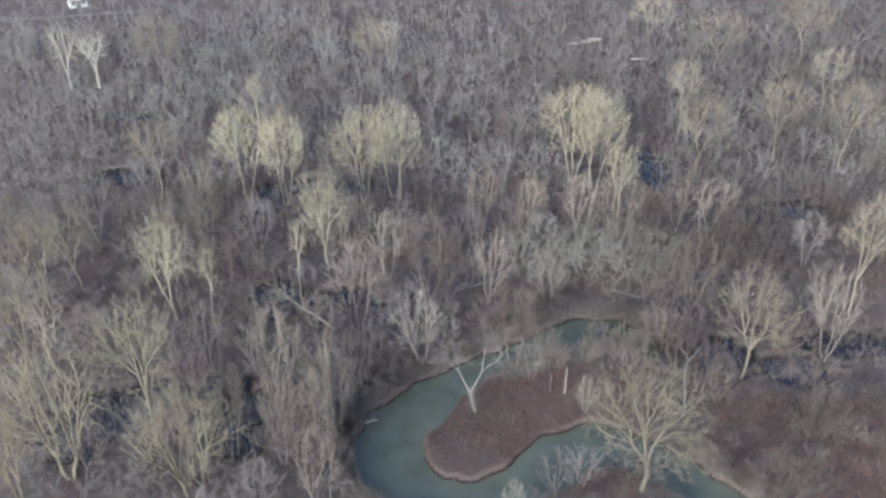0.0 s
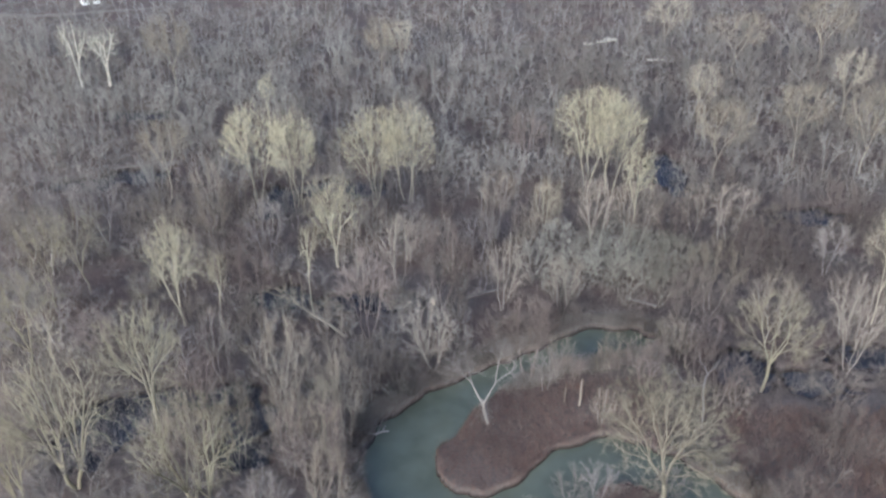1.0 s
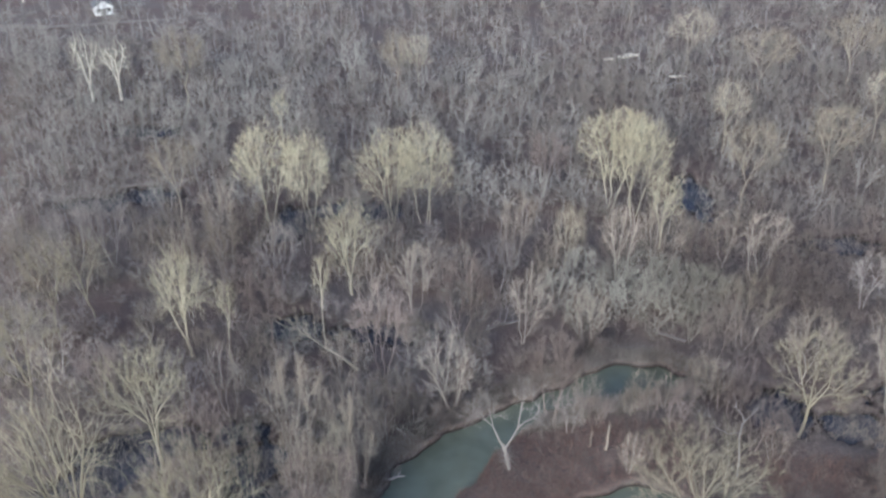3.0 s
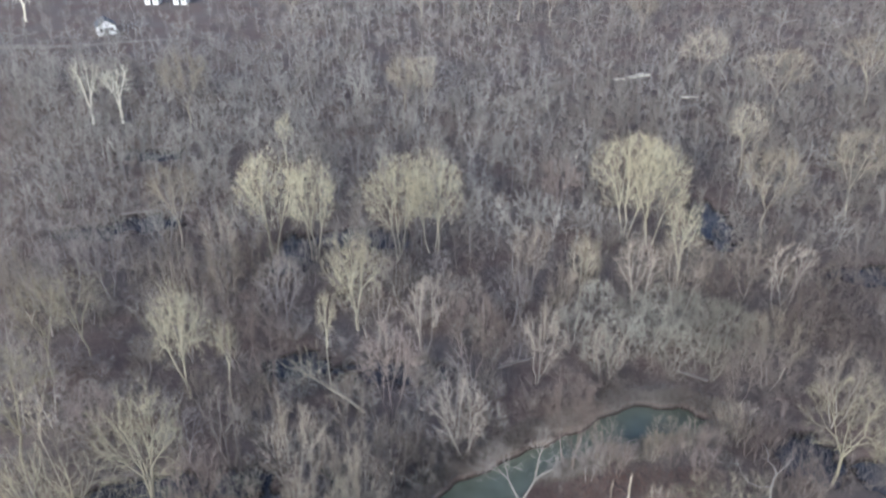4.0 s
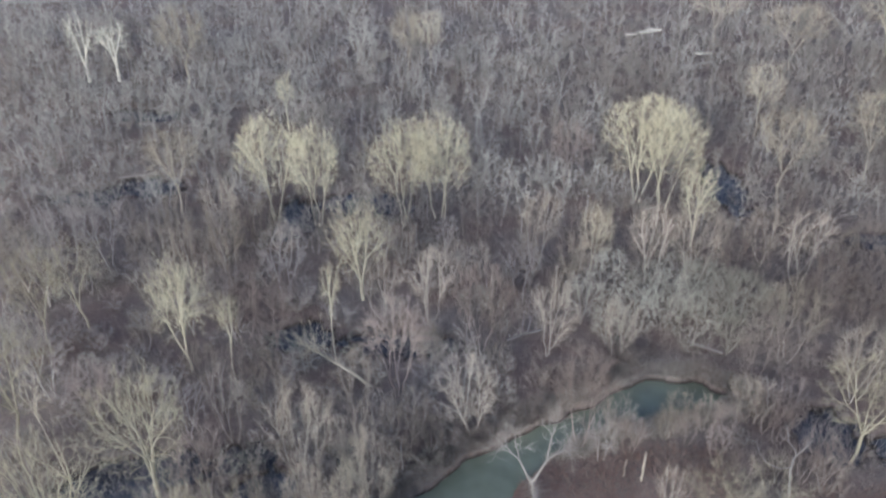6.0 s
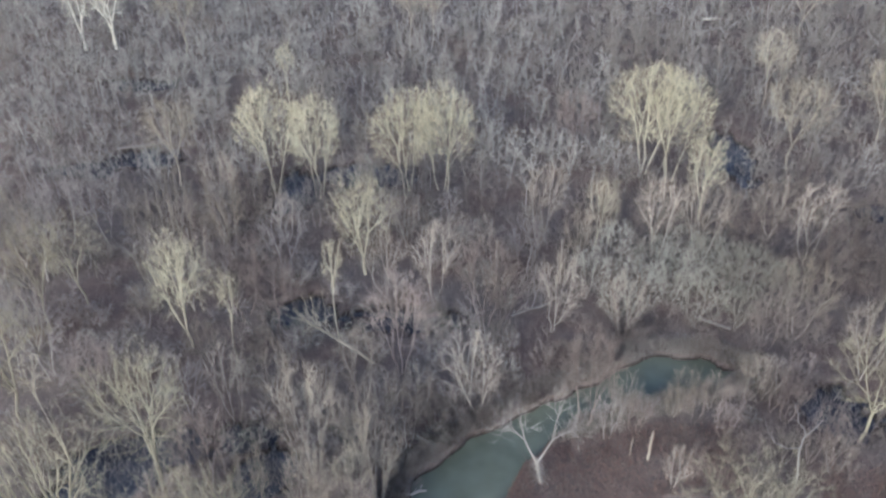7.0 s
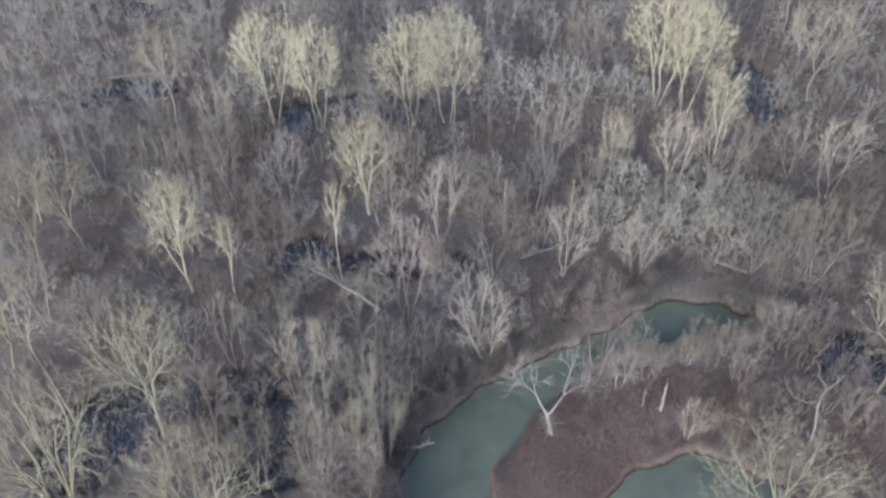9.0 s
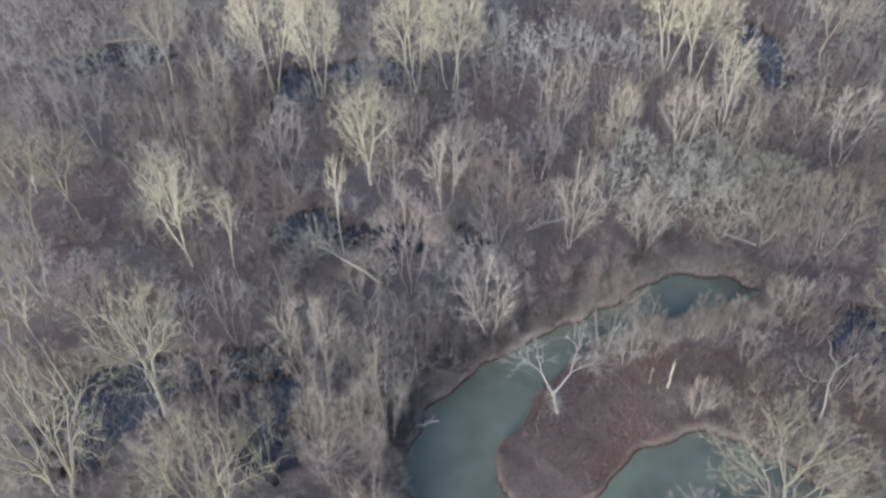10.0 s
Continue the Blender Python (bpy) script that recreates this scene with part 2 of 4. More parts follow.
def twiggery(rng, p0, p1, r0, count, length, radius, centre, limit, spread):
    """Fine twigs all along the thinner branches, the second half of them springing from the first."""
    way = p1 - p0
    ln = np.maximum(np.linalg.norm(way, axis=1), 1e-6)
    share = ln * (r0 < limit)
    k = rng.choice(len(p0), count, p=share / share.sum())
    base = p0[k] + way[k] * rng.random((count, 1))
    out = base - centre
    out /= np.maximum(np.linalg.norm(out, axis=1, keepdims=True), 1e-6)
    d = way[k] / ln[k, None] * 0.45 + out * 0.55 + rng.normal(0, spread * 0.55, base.shape) + [0, 0, 0.12]
    d /= np.linalg.norm(d, axis=1, keepdims=True)
    size = length * rng.uniform(0.4, 1.2, (count, 1))
    m = count // 2
    j = rng.integers(0, m, count - m)
    base[m:] = base[j] + d[j] * size[j] * rng.uniform(0.2, 0.8, (count - m, 1))
    d[m:] = d[j] + rng.normal(0, spread * 0.6, (count - m, 3)) + [0, 0, 0.05]
    d[m:] /= np.linalg.norm(d[m:], axis=1, keepdims=True)
    size[m:] = size[j] * rng.uniform(0.4, 0.85, (count - m, 1))
    r = radius * np.r_[rng.uniform(0.9, 1.4, m), rng.uniform(0.6, 1.0, count - m)]
    return base, base + d * size, r


def tree_parts(seed, height, width, ends=120, twigs=6, twig=1.2, tip=0.032, low=0.35, fork=0.2, stems=1, lean=0.06,
               fill=0.55, thick=0.07, wander=0.1, twig_r=0.02, flare=1.25, splay=0.25, fine=0.0, spread=0.6, foot=0.78, reach=4.0, tuft=0.06):
    """Trunk and crown of one bare tree as (verts, quads, tris) each."""
    rng = np.random.default_rng(seed)
    pts = crown_points(rng, ends, height, width, low, fill, foot=foot)
    segs, tips, stem = [], [], []
    turn = np.arctan2(pts[:, 1], pts[:, 0])
    groups = np.array_split(np.argsort(turn + rng.uniform(0, 6)), stems) if stems > 1 else [np.arange(len(pts))]
    for g in groups:
        some = pts[g]
        mean = some.mean(0)
        foot = np.array([mean[0], mean[1], 0]) * 0.10 + np.r_[rng.normal(0, 0.25 if stems > 1 else 0.02, 2), 0]
        top = foot + np.r_[mean[:2] * splay + rng.normal(0, lean * height * fork, 2), height * fork * rng.uniform(0.85, 1.15)]
        got, e, r = grow(rng, top, some, tip, wander, power=2.1)
        mid = (foot + top) / 2 + np.r_[rng.normal(0, 0.05, 2) * height * fork, 0]
        segs += got + [(mid, top, r * 1.08, r), (foot - [0, 0, 0.5], mid, r * flare, r * 1.08)]
        tips += e
        stem += [len(stem) and stem[-1] + 1] * (len(got) + 2)
    stem = np.array(stem)
    p0, p1 = np.array([s[0] for s in segs]), np.array([s[1] for s in segs])
    r0, r1 = np.array([s[2] for s in segs]), np.array([s[3] for s in segs])
    big = r0 > thick
    trunks = []
    for k in sorted(set(stem[big])):
        one = big & (stem == k)
        trunks.append((*limbs(p0[one], p1[one], r0[one], r1[one], 6), NO_T))
    thin = r0 < fine
    mid = ~big & ~thin
    vc, qc = limbs(p0[mid], p1[mid], r0[mid], r1[mid], 3)
    heart = np.array([0, 0, height * 0.4])
    fan = round(twigs * tuft)
    t0, t1, tr = sprays(rng, tips, fan, twig * 0.8, twig_r, heart, spread)
    s0, s1, sr = twiggery(rng, p0, p1, r0, ends * (twigs - fan), twig, twig_r, heart, tip * reach, spread)
    s0, s1, sr = np.concatenate([s0, t0]), np.concatenate([s1, t1]), np.concatenate([sr, tr])
    p1 = p1 + (p1 - p0) * 0.3
    vs, ts = blades(np.concatenate([p0[thin], s0]), np.concatenate([p1[thin], s1]), np.concatenate([r0[thin], sr]))
    return trunks, joined([(vc, qc, NO_T), (vs, NO_Q, ts)])


def thing(name, m, label, category, group=""):
    ob = new(name)
    ob.empty_display_size = 0.5
    ob.matrix_basis = m
    return tagged(ob, label, category, group)


def part(name, me, parent, label=""):
    ob = new(name, me)
    ob.parent = parent
    return tagged(ob, label) if label else ob


def stand(x, y, spin, across, up, dip=0.0):
    """Where a plant stands: on the ground, turned, and sized."""
    return Matrix.Translation((x, y, float(ground_height(np.array([x]), np.array([y]))[0]) - dip)) @ Matrix.Rotation(spin, 4, "Z") @ Matrix.Diagonal((across, across, up, 1))


# ---- the lie of the land ----
WATER_Z = -0.3
STREAM = [(24.2, 85.0), (21.5, 85.0), (16.5, 84.3), (10.5, 81.3), (6, 78.6), (2.3, 75.4), (-1, 72), (-4.6, 67.5), (-5.8, 63.5),
          (-4.6, 59.8), (-1, 57.3), (4.5, 56.7), (9, 59.6), (12.2, 63), (16.5, 64.7), (21, 62.5), (24.5, 58.5), (30, 52), (33, 40), (30, 10)]
WIDTH = [0.6, 2.0, 2.8, 1.6, 1.7, 2.2, 3.0, 3.6, 3.6, 3.0, 2.6, 2.6, 2.9, 3.3, 3.2, 2.8, 2.5, 2.6, 3, 3]
# standing water: x, y, and its reach in x and y
PONDS = [(-36, 69.5, 4.6, 4.0), (-37.2, 65.5, 3.2, 3.2), (-24.6, 74, 2.6, 1.8), (-31, 72.5, 3.4, 2.0), (-22, 69.5, 2.6, 3.6), (-21, 65, 2.2, 2.4), (-14.5, 75, 1.3, 1.2), (-11.5, 92.3, 5.5, 1.8), (-22.6, 93.5, 3.4, 2.6),
         (-54, 130, 5.5, 3.0), (-61.5, 126, 4.0, 2.2), (-28.6, 121, 3.2, 5.5), (-19, 126.5, 7.5, 3.0), (36.5, 134, 3.0, 8.0), (55, 118, 5.0, 2.5),
         (-64, 158, 6.0, 2.6), (33.5, 79.5, 3.0, 3.4), (41, 77.2, 3.8, 2.4), (50.5, 82, 5.5, 2.2), (-7, 92.6, 2.6, 1.4)]


def stream_reach(x, y):
    """Distance from the water's edge of the stream: negative in the water."""
    best = np.full(np.shape(x), 1e9)
    for (ax, ay), (bx, by), wa, wb in zip(STREAM, STREAM[1:], WIDTH, WIDTH[1:]):
        t = np.clip(((x - ax) * (bx - ax) + (y - ay) * (by - ay)) / ((bx - ax) ** 2 + (by - ay) ** 2), 0, 1)
        best = np.minimum(best, np.hypot(x - ax - t * (bx - ax), y - ay - t * (by - ay)) - (wa + t * (wb - wa)))
    return best


def waves(x, y, size, seed):
    """Gentle unevenness of about one unit, from crossed sines."""
    r = np.random.default_rng(seed)
    out = 0
    for k in range(6):
        a, f, p = r.uniform(0, 6.28), r.uniform(0.6, 1.7) / size, r.uniform(0, 6.28)
        out = out + np.sin((x * np.cos(a) + y * np.sin(a)) * 6.28 * f + p + 0.9 * np.sin((x * np.sin(a) - y * np.cos(a)) * 6.28 * f * 0.6))
    return out / 3.5


def pond_reach(x, y):
    best = np.full(np.shape(x), 1e9)
    for px, py, rx, ry in PONDS:
        d = np.hypot((x - px) / rx, (y - py) / ry)
        best = np.minimum(best, (d - 1) * min(rx, ry))
    return best + 0.8 * waves(x, y, 3.1, 5) + 0.5 * waves(x, y, 1.7, 6)


def ground_height(x, y):
    x, y = np.asarray(x, float), np.asarray(y, float)
    base = 0.45 + 0.16 * waves(x, y, 14, 1) + 0.07 * waves(x, y, 3.2, 2)
    s = stream_reach(x, y) + 0.45 * waves(x, y, 4.3, 3)
    k = np.clip((s + 0.2) / 0.45, 0, 1)
    k = k * k * (3 - 2 * k)
    z = base * k - 1.5 * (1 - k)
    p = np.clip((pond_reach(x, y) + 0.8) / 2.2, 0, 1)
    p = p * p * (3 - 2 * p)
    return np.minimum(z, base * p - 0.75 * (1 - p))


def spaced(lo, fine_lo, fine_hi, hi, step):
    """Grid lines: close together by the stream, wider apart with distance."""
    out, at, gap = [], 0.0, step
    while at < 5000:
        gap *= 1.03 if at < 85 else 1.2
        at += gap
        out.append(at)
    far = np.array(out)
    return np.concatenate([(fine_lo - far[far < fine_lo - lo])[::-1], np.arange(fine_lo, fine_hi, step), fine_hi + np.r_[0, far[far < hi - fine_hi]]])


def build_ground():
    xs, ys = spaced(-2600, -14, 28, 2600, 0.4), spaced(-1500, 56, 90, 4200, 0.4)
    gx, gy = np.meshgrid(xs, ys)
    gz = ground_height(gx, gy)
    nx, ny = len(xs), len(ys)
    i = (np.arange(ny - 1)[:, None] * nx + np.arange(nx - 1)[None]).ravel()
    me = mesh_from("ground", np.stack([gx, gy, gz], -1).reshape(-1, 3), np.stack([i, i + 1, i + nx + 1, i + nx], 1), NO_T, M_GROUND)
    tagged(new("ground", me), "brown leaf litter and mud of a flooded wood", "ground", kind="structure")
    s = 220
    verts = [(-s, -20, WATER_Z), (s, -20, WATER_Z), (s, 330, WATER_Z), (-s, 330, WATER_Z)]
    tagged(new("water", mesh_from("water", verts, [(0, 1, 2, 3)], NO_T, M_FLOOD)), "still blue-grey standing water in flooded hollows of the wood", "water", kind="structure")
    z = WATER_Z + 0.01
    verts = [(-12.5, -10, z), (29, -10, z), (29, 90, z), (-12.5, 90, z)]
    tagged(new("stream_water", mesh_from("stream_water", verts, [(0, 1, 2, 3)], NO_T, M_STREAM)), "murky green still water of a winding stream", "water", kind="structure")


build_ground()

# ---- the trees that stand out ----
PROTO = {}


def proto(kind, mat, maker, seeds, **size):
    PROTO[kind] = []
    for s in seeds:
        trunks, crown = maker(s, **size)
        PROTO[kind].append(([mesh_from(kind + "_trunk", *trunk, mat) for trunk in trunks], mesh_from(kind + "_crown", *crown, mat, TWIG[mat.name])))


CROWN = dict(height=16, width=11.5, thick=0.05, fine=0.010)
proto("pale", M_PALE, tree_parts, range(11, 16), low=0.14, fork=0.15, ends=320, twigs=25, twig=1.05, tip=0.0138, twig_r=0.0092, wander=0.13, spread=0.85, fill=0.2, foot=0.82, tuft=0.6, **CROWN)
# Straw bark: more olive, and dimmed for the weaker light on these near trees.
proto("palelow", M_STRAW, tree_parts, range(121, 126), low=0.1, fork=0.13, stems=2, splay=0.3, ends=270, twigs=27, twig=1.0, tip=0.0164, twig_r=0.0077, wander=0.13, spread=0.95, fill=0.3, foot=0.85, tuft=0.45, **CROWN)
proto("paleopen", M_STRAW, tree_parts, range(151, 155), low=0.28, fork=0.28, ends=170, twigs=30, twig=1.0, tip=0.0120, twig_r=0.0077, wander=0.13, spread=0.95, fill=0.45, foot=0.8, tuft=0.6, **CROWN)
proto("palehigh", M_TAN, tree_parts, range(131, 135), low=0.34, fork=0.28, ends=230, twigs=27, twig=1.05, tip=0.0097, twig_r=0.0095, wander=0.13, spread=0.9, fill=0.5, foot=0.85, tuft=0.35, **CROWN)
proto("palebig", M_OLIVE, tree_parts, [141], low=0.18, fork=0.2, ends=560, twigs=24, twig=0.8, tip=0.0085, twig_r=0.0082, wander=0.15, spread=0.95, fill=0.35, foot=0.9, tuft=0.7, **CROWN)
proto("palestem", M_PALE, tree_parts, range(21, 25), low=0.2, fork=0.26, ends=380, twigs=27, twig=1.0, tip=0.0097, stems=3, twig_r=0.0102, splay=0.35, wander=0.13, fill=0.5, foot=0.98, spread=0.9, tuft=0.6, **CROWN)
proto("small", M_PALE, tree_parts, range(31, 34), height=13, width=4, ends=70, twigs=24, twig=0.7, tip=0.0106, low=0.42, fork=0.38, fill=0.4, twig_r=0.0102, thick=0.045, fine=0.010, wander=0.1, spread=0.9)
proto("white", M_WHITE, tree_parts, range(41, 43), height=16, width=8, ends=80, twigs=22, twig=0.9, tip=0.0297, low=0.2, fork=0.16, fill=0.4, twig_r=0.014, wander=0.06, lean=0.02, reach=2.5, spread=0.9, foot=0.8)
proto("red", M_RED, tree_parts, range(51, 54), height=12.5, width=8.5, ends=120, twigs=44, twig=0.8, tip=0.0102, low=0.2, fork=0.2, stems=3, fill=0.5, twig_r=0.0103, splay=0.4, thick=0.045, fine=0.010, wander=0.08, spread=0.85, foot=0.75)
proto("brown", M_BROWN, tree_parts, range(61, 66), height=12.5, width=7.5, ends=90, twigs=52, twig=0.8, tip=0.0086, low=0.12, fork=0.2, stems=2, fill=0.5, twig_r=0.0116, splay=0.35, thick=0.045, fine=0.010, wander=0.08, spread=0.9, foot=0.85)
proto("grey", M_GREY, tree_parts, range(71, 77), height=11, width=7.5, ends=80, twigs=54, twig=0.8, tip=0.0089, low=0.12, fork=0.2, stems=2, splay=0.4, fill=0.5, twig_r=0.0116, thick=0.045, fine=0.010, wander=0.09, spread=0.9, foot=0.85)
proto("fawn", M_FAWN, tree_parts, range(111, 116), height=13, width=8, ends=90, twigs=52, twig=0.8, tip=0.0109, low=0.12, fork=0.18, stems=3, fill=0.5, twig_r=0.0101, splay=0.45, thick=0.045, fine=0.010, wander=0.07, spread=0.8, foot=0.65)
proto("tan", M_TAN, tree_parts, range(81, 83), height=12, width=6, ends=90, twigs=44, twig=0.9, tip=0.0086, low=0.1, fork=0.16, stems=2, fill=0.5, twig_r=0.0099, thick=0.045, fine=0.010, wander=0.08, spread=0.85, foot=0.85)
proto("willow", M_WILLOW, tree_parts, range(91, 96), height=7.5, width=7.5, ends=170, twigs=44, twig=0.55, tip=0.0072, low=0.06, fork=0.12, stems=3, fill=0.6, twig_r=0.0095, splay=0.35, thick=0.04, fine=0.010, spread=0.95, wander=0.09, foot=0.95, tuft=0.3)
proto("bush", M_BROWN, tree_parts, range(101, 106), height=3.6, width=4.2, ends=40, twigs=26, twig=0.7, tip=0.0066, low=0.05, fork=0.1, stems=3, fill=0.5, twig_r=0.0117, splay=0.35, thick=0.014, fine=0.010, spread=0.95, foot=0.95)

NOMINAL = {"pale": (16, 11), "palelow": (16, 11), "paleopen": (16, 11), "palebig": (16, 11), "palehigh": (16, 11), "palestem": (16, 11), "small": (13, 4), "white": (16, 7.5), "red": (12.5, 8.5), "brown": (12.5, 7.5), "grey": (11, 7.5), "tan": (12, 6), "fawn": (13, 8), "willow": (7.5, 7.5), "bush": (3.6, 4.2)}
NAMES = {
    "pale": ("pale_tree", "bare tall tree with pale yellowish bark and a broad crown", "tree", "pale trees"),
    "palelow": ("pale_tree", "bare pale-barked tree branching almost from the ground", "tree", "pale trees"),
    "paleopen": ("pale_tree", "bare pale-barked tree with an open crown of crooked limbs", "tree", "pale trees"),
    "palebig": ("pale_tree", "large bare pale-barked tree with a dense domed crown by the stream", "tree", "pale trees"),
    "palehigh": ("pale_tree", "bare pale-barked tree with a high rounded crown", "tree", "pale trees"),
    "palestem": ("pale_tree", "bare pale-barked tree of several stems with a domed crown", "tree", "pale trees"),
    "small": ("slender_tree", "slender bare pale tree with a small high crown", "tree", "slender trees"),
    "white": ("white_tree", "bare tree with bright white trunk and limbs", "tree", "white trees"),
    "red": ("russet_tree", "bare tree with reddish-brown fine twigs", "tree", "russet trees"),
    "brown": ("brown_tree", "bare brown tree with ascending twiggy limbs", "tree", "brown trees"),
    "grey": ("grey_tree", "small bare grey tree of the undergrowth", "tree", "grey trees"),
    "fawn": ("fawn_tree", "bare fawn-grey tree with pale ascending limbs", "tree", "fawn trees"),
    "tan": ("tan_tree", "bare tan tree with dense upright twigs", "tree", "tan trees"),
    "willow": ("willow_shrub", "rounded grey-green leafless willow shrub", "shrub", "willow shrubs"),
    "bush": ("thicket_bush", "low brown leafless thicket bush", "shrub", "thicket bushes"),
}
TAKEN = []
COUNT = {}


def plant(kind, x, y, height, width, variant=None, keep=True):
    n = COUNT[kind] = COUNT.get(kind, -1) + 1
    v = n % len(PROTO[kind]) if variant is None else variant
    h0, w0 = NOMINAL[kind]
    name, label, category, group = NAMES[kind]
    ob = thing(name, stand(x, y, (n * 2.399) % 6.283, width / w0, height / h0), label, category, group)
    for me in PROTO[kind][v][0]:
        part("trunk", me, ob)
    part("crown", PROTO[kind][v][1], ob)
    if keep:
        TAKEN.append((x, y, width * (0.32 if y < 116 else 0.12)))
    return ob


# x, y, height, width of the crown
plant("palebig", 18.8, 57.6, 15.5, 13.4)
for row in [(-30.8, 67.8, 17.2, 10.0), (-33.3, 86.3, 16, 8.0), (-16.1, 100.3, 14.8, 8.4), (27.0, 115.0, 13.4, 6.0)]:
    plant("pale", *row)
for row in [(-39.8, 56.5, 13, 6.5), (-36, 59.2, 16.9, 11.6), (-23.9, 57.0, 13.4, 12.4)]:
    plant("palelow", *row)
for row in [(34.2, 76, 14.4, 10.4), (-45.3, 73, 16.3, 10), (-50, 88.5, 14.5, 7.5), (-47.4, 92.8, 13.6, 8.5)]:
    plant("paleopen", *row)
for row in [(-31.5, 121.3, 17.4, 11.2), (-24.8, 119.1, 16.5, 8), (-12.6, 119.6, 17, 10.8), (-7.4, 121.2, 16.8, 9.4), (21.5, 127.5, 18.4, 12), (24.6, 125, 17.4, 10)]:
    plant("palestem", *row)
for row in [(-45.5, 121.2, 13.6, 9.2), (51.6, 88.2, 17.2, 6.8), (43, 129.2, 14.9, 10.6), (45.4, 151.4, 14.7, 7.6), (58.4, 136.1, 15.5, 10), (68.8, 133.4, 15.9, 10.8), (-59.7, 171.2, 16.7, 11.4), (-16.4, 178.1, 15.3, 7.6),
            (-12.1, 178.1, 14.5, 5.8), (49.8, 201.1, 14.8, 12), (62.2, 185.8, 14.6, 15), (84, 193.4, 16.6, 15), (75.7, 158.7, 14.8, 8.4),
            (-18, 262, 14, 10), (-8, 266, 15, 11), (2, 263, 14.5, 10), (11, 268, 15.5, 11), (20, 262, 14, 10), (-2, 276, 15, 11), (16, 279, 15, 12), (-55.4, 257, 13, 8), (44, 247, 15, 9)]:
    plant("palehigh", *row)
for row in [(-27.6, 83.7, 13.4, 3.0), (-17.7, 88.5, 14.2, 3.0), (-34.2, 145.9, 14.1, 4)]:
    plant("small", *row)
for row in [(-80.4, 173.5, 15.6, 7.2), (-74.6, 174.5, 14.2, 8.6), (-136.7, 260.5, 14, 9)]:
    plant("white", *row)
for row in [(-10.1, 82.6, 14.4, 8.8), (-1.7, 91, 13, 8.5), (8.2, 76.8, 11.8, 7.6), (11.4, 131.7, 12.5, 8.5)]:
    plant("red", *row)
for row in [(-3, 77.6, 10.6, 8.6), (-14, 79, 10, 6.5), (-9, 72.8, 9, 5.5), (5.7, 108.4, 12.5, 6.9), (-22, 77, 11, 6), (-13, 70.5, 10.5, 5), (-17.3, 68.8, 15, 7.6), (-10.9, 65.5, 12.4, 5.0), (-10.9, 53.9, 12.8, 4.9), (-24.3, 58.2, 13.5, 6.2), (-21.1, 63, 12.5, 5.2),
            (-15.7, 61.5, 13.5, 5), (-40.5, 66, 11, 4), (-26, 76, 11, 5), (-33, 103, 12.5, 8), (-36.5, 112.7, 12, 7)]:
    plant("fawn", *row)
for row in [(-25, 81, 9, 6.5), (39.6, 101.5, 8.5, 6.3), (44, 98.3, 8, 5), (43.2, 89.6, 7.5, 4.6), (35, 98, 7.5, 5.5), (42, 94.5, 7.2, 6), (30, 54.8, 10, 7.4), (36.7, 61.7, 10, 6.9), (29.4, 102, 11.5, 8), (36, 94, 11, 6), (0.5, 89, 11.5, 6), (18, 113, 10, 6), (40, 115, 10, 7)]:
    plant("brown", *row)
for row in [(12.4, 106.6, 12.1, 4.8), (-12.8, 64, 10, 4), (13.7, 109.2, 11, 4)]:
    plant("tan", *row)
for row in [(13.8, 102.2, 7.2, 6.3), (21.6, 101.4, 7.2, 7), (26.1, 96.7, 8.4, 6.8), (15.7, 94, 8, 7), (21.8, 92.5, 8, 7), (30.7, 93.7, 8.4, 5.2), (6.4, 54.6, 5, 2.5), (19.8, 96.5, 7.6, 6.7), (10.5, 97, 7, 6), (24.5, 100, 7.8, 6), (29, 97.5, 7.6, 6), (18, 99.5, 7.4, 6.5), (13, 92.5, 6.2, 5.5), (26.5, 91.5, 6.5, 5.5)]:
    plant("willow", *row)

# light saplings along the outer bank
for row in [(-13.1, 67.6, 6.5, 4.6), (-14.9, 64.9, 7, 4.6), (-11.6, 73, 6, 4.4), (-11.8, 62.6, 6, 4), (-17.4, 66, 6.5, 4.4), (-15.2, 72.4, 7, 4.6), (-19.2, 73.2, 7.5, 5), (-9.5, 72.4, 4.5, 3.8), (-10.4, 69.6, 4.2, 3.6), (-12.6, 70.2, 5, 4), (-6.4, 75.4, 4.6, 4), (-8.2, 77.6, 6, 4.6), (-3.4, 79.2, 5.5, 4.6), (-11.2, 76.6, 6.5, 5)]:
    plant("fawn", *row)

# slender trees on the neck of land between the two arms of the stream
for row in [(11.6, 77.0, 6.4, 4.6), (16.8, 78.2, 4.2, 3.6), (20.8, 79.0, 4.8, 4), (24.6, 80.2, 6.5, 4.6)]:
    plant("fawn", *row)
for row in [(14.2, 77.4, 3.6, 3.4), (9.8, 74.6, 6.2, 4.2)]:
    plant("grey", *row)
for row in [(12.8, 75.6, 4.4, 3.6), (18.6, 77.2, 4.0, 3.4), (22.2, 77.4, 5, 4)]:
    plant("red", *row)

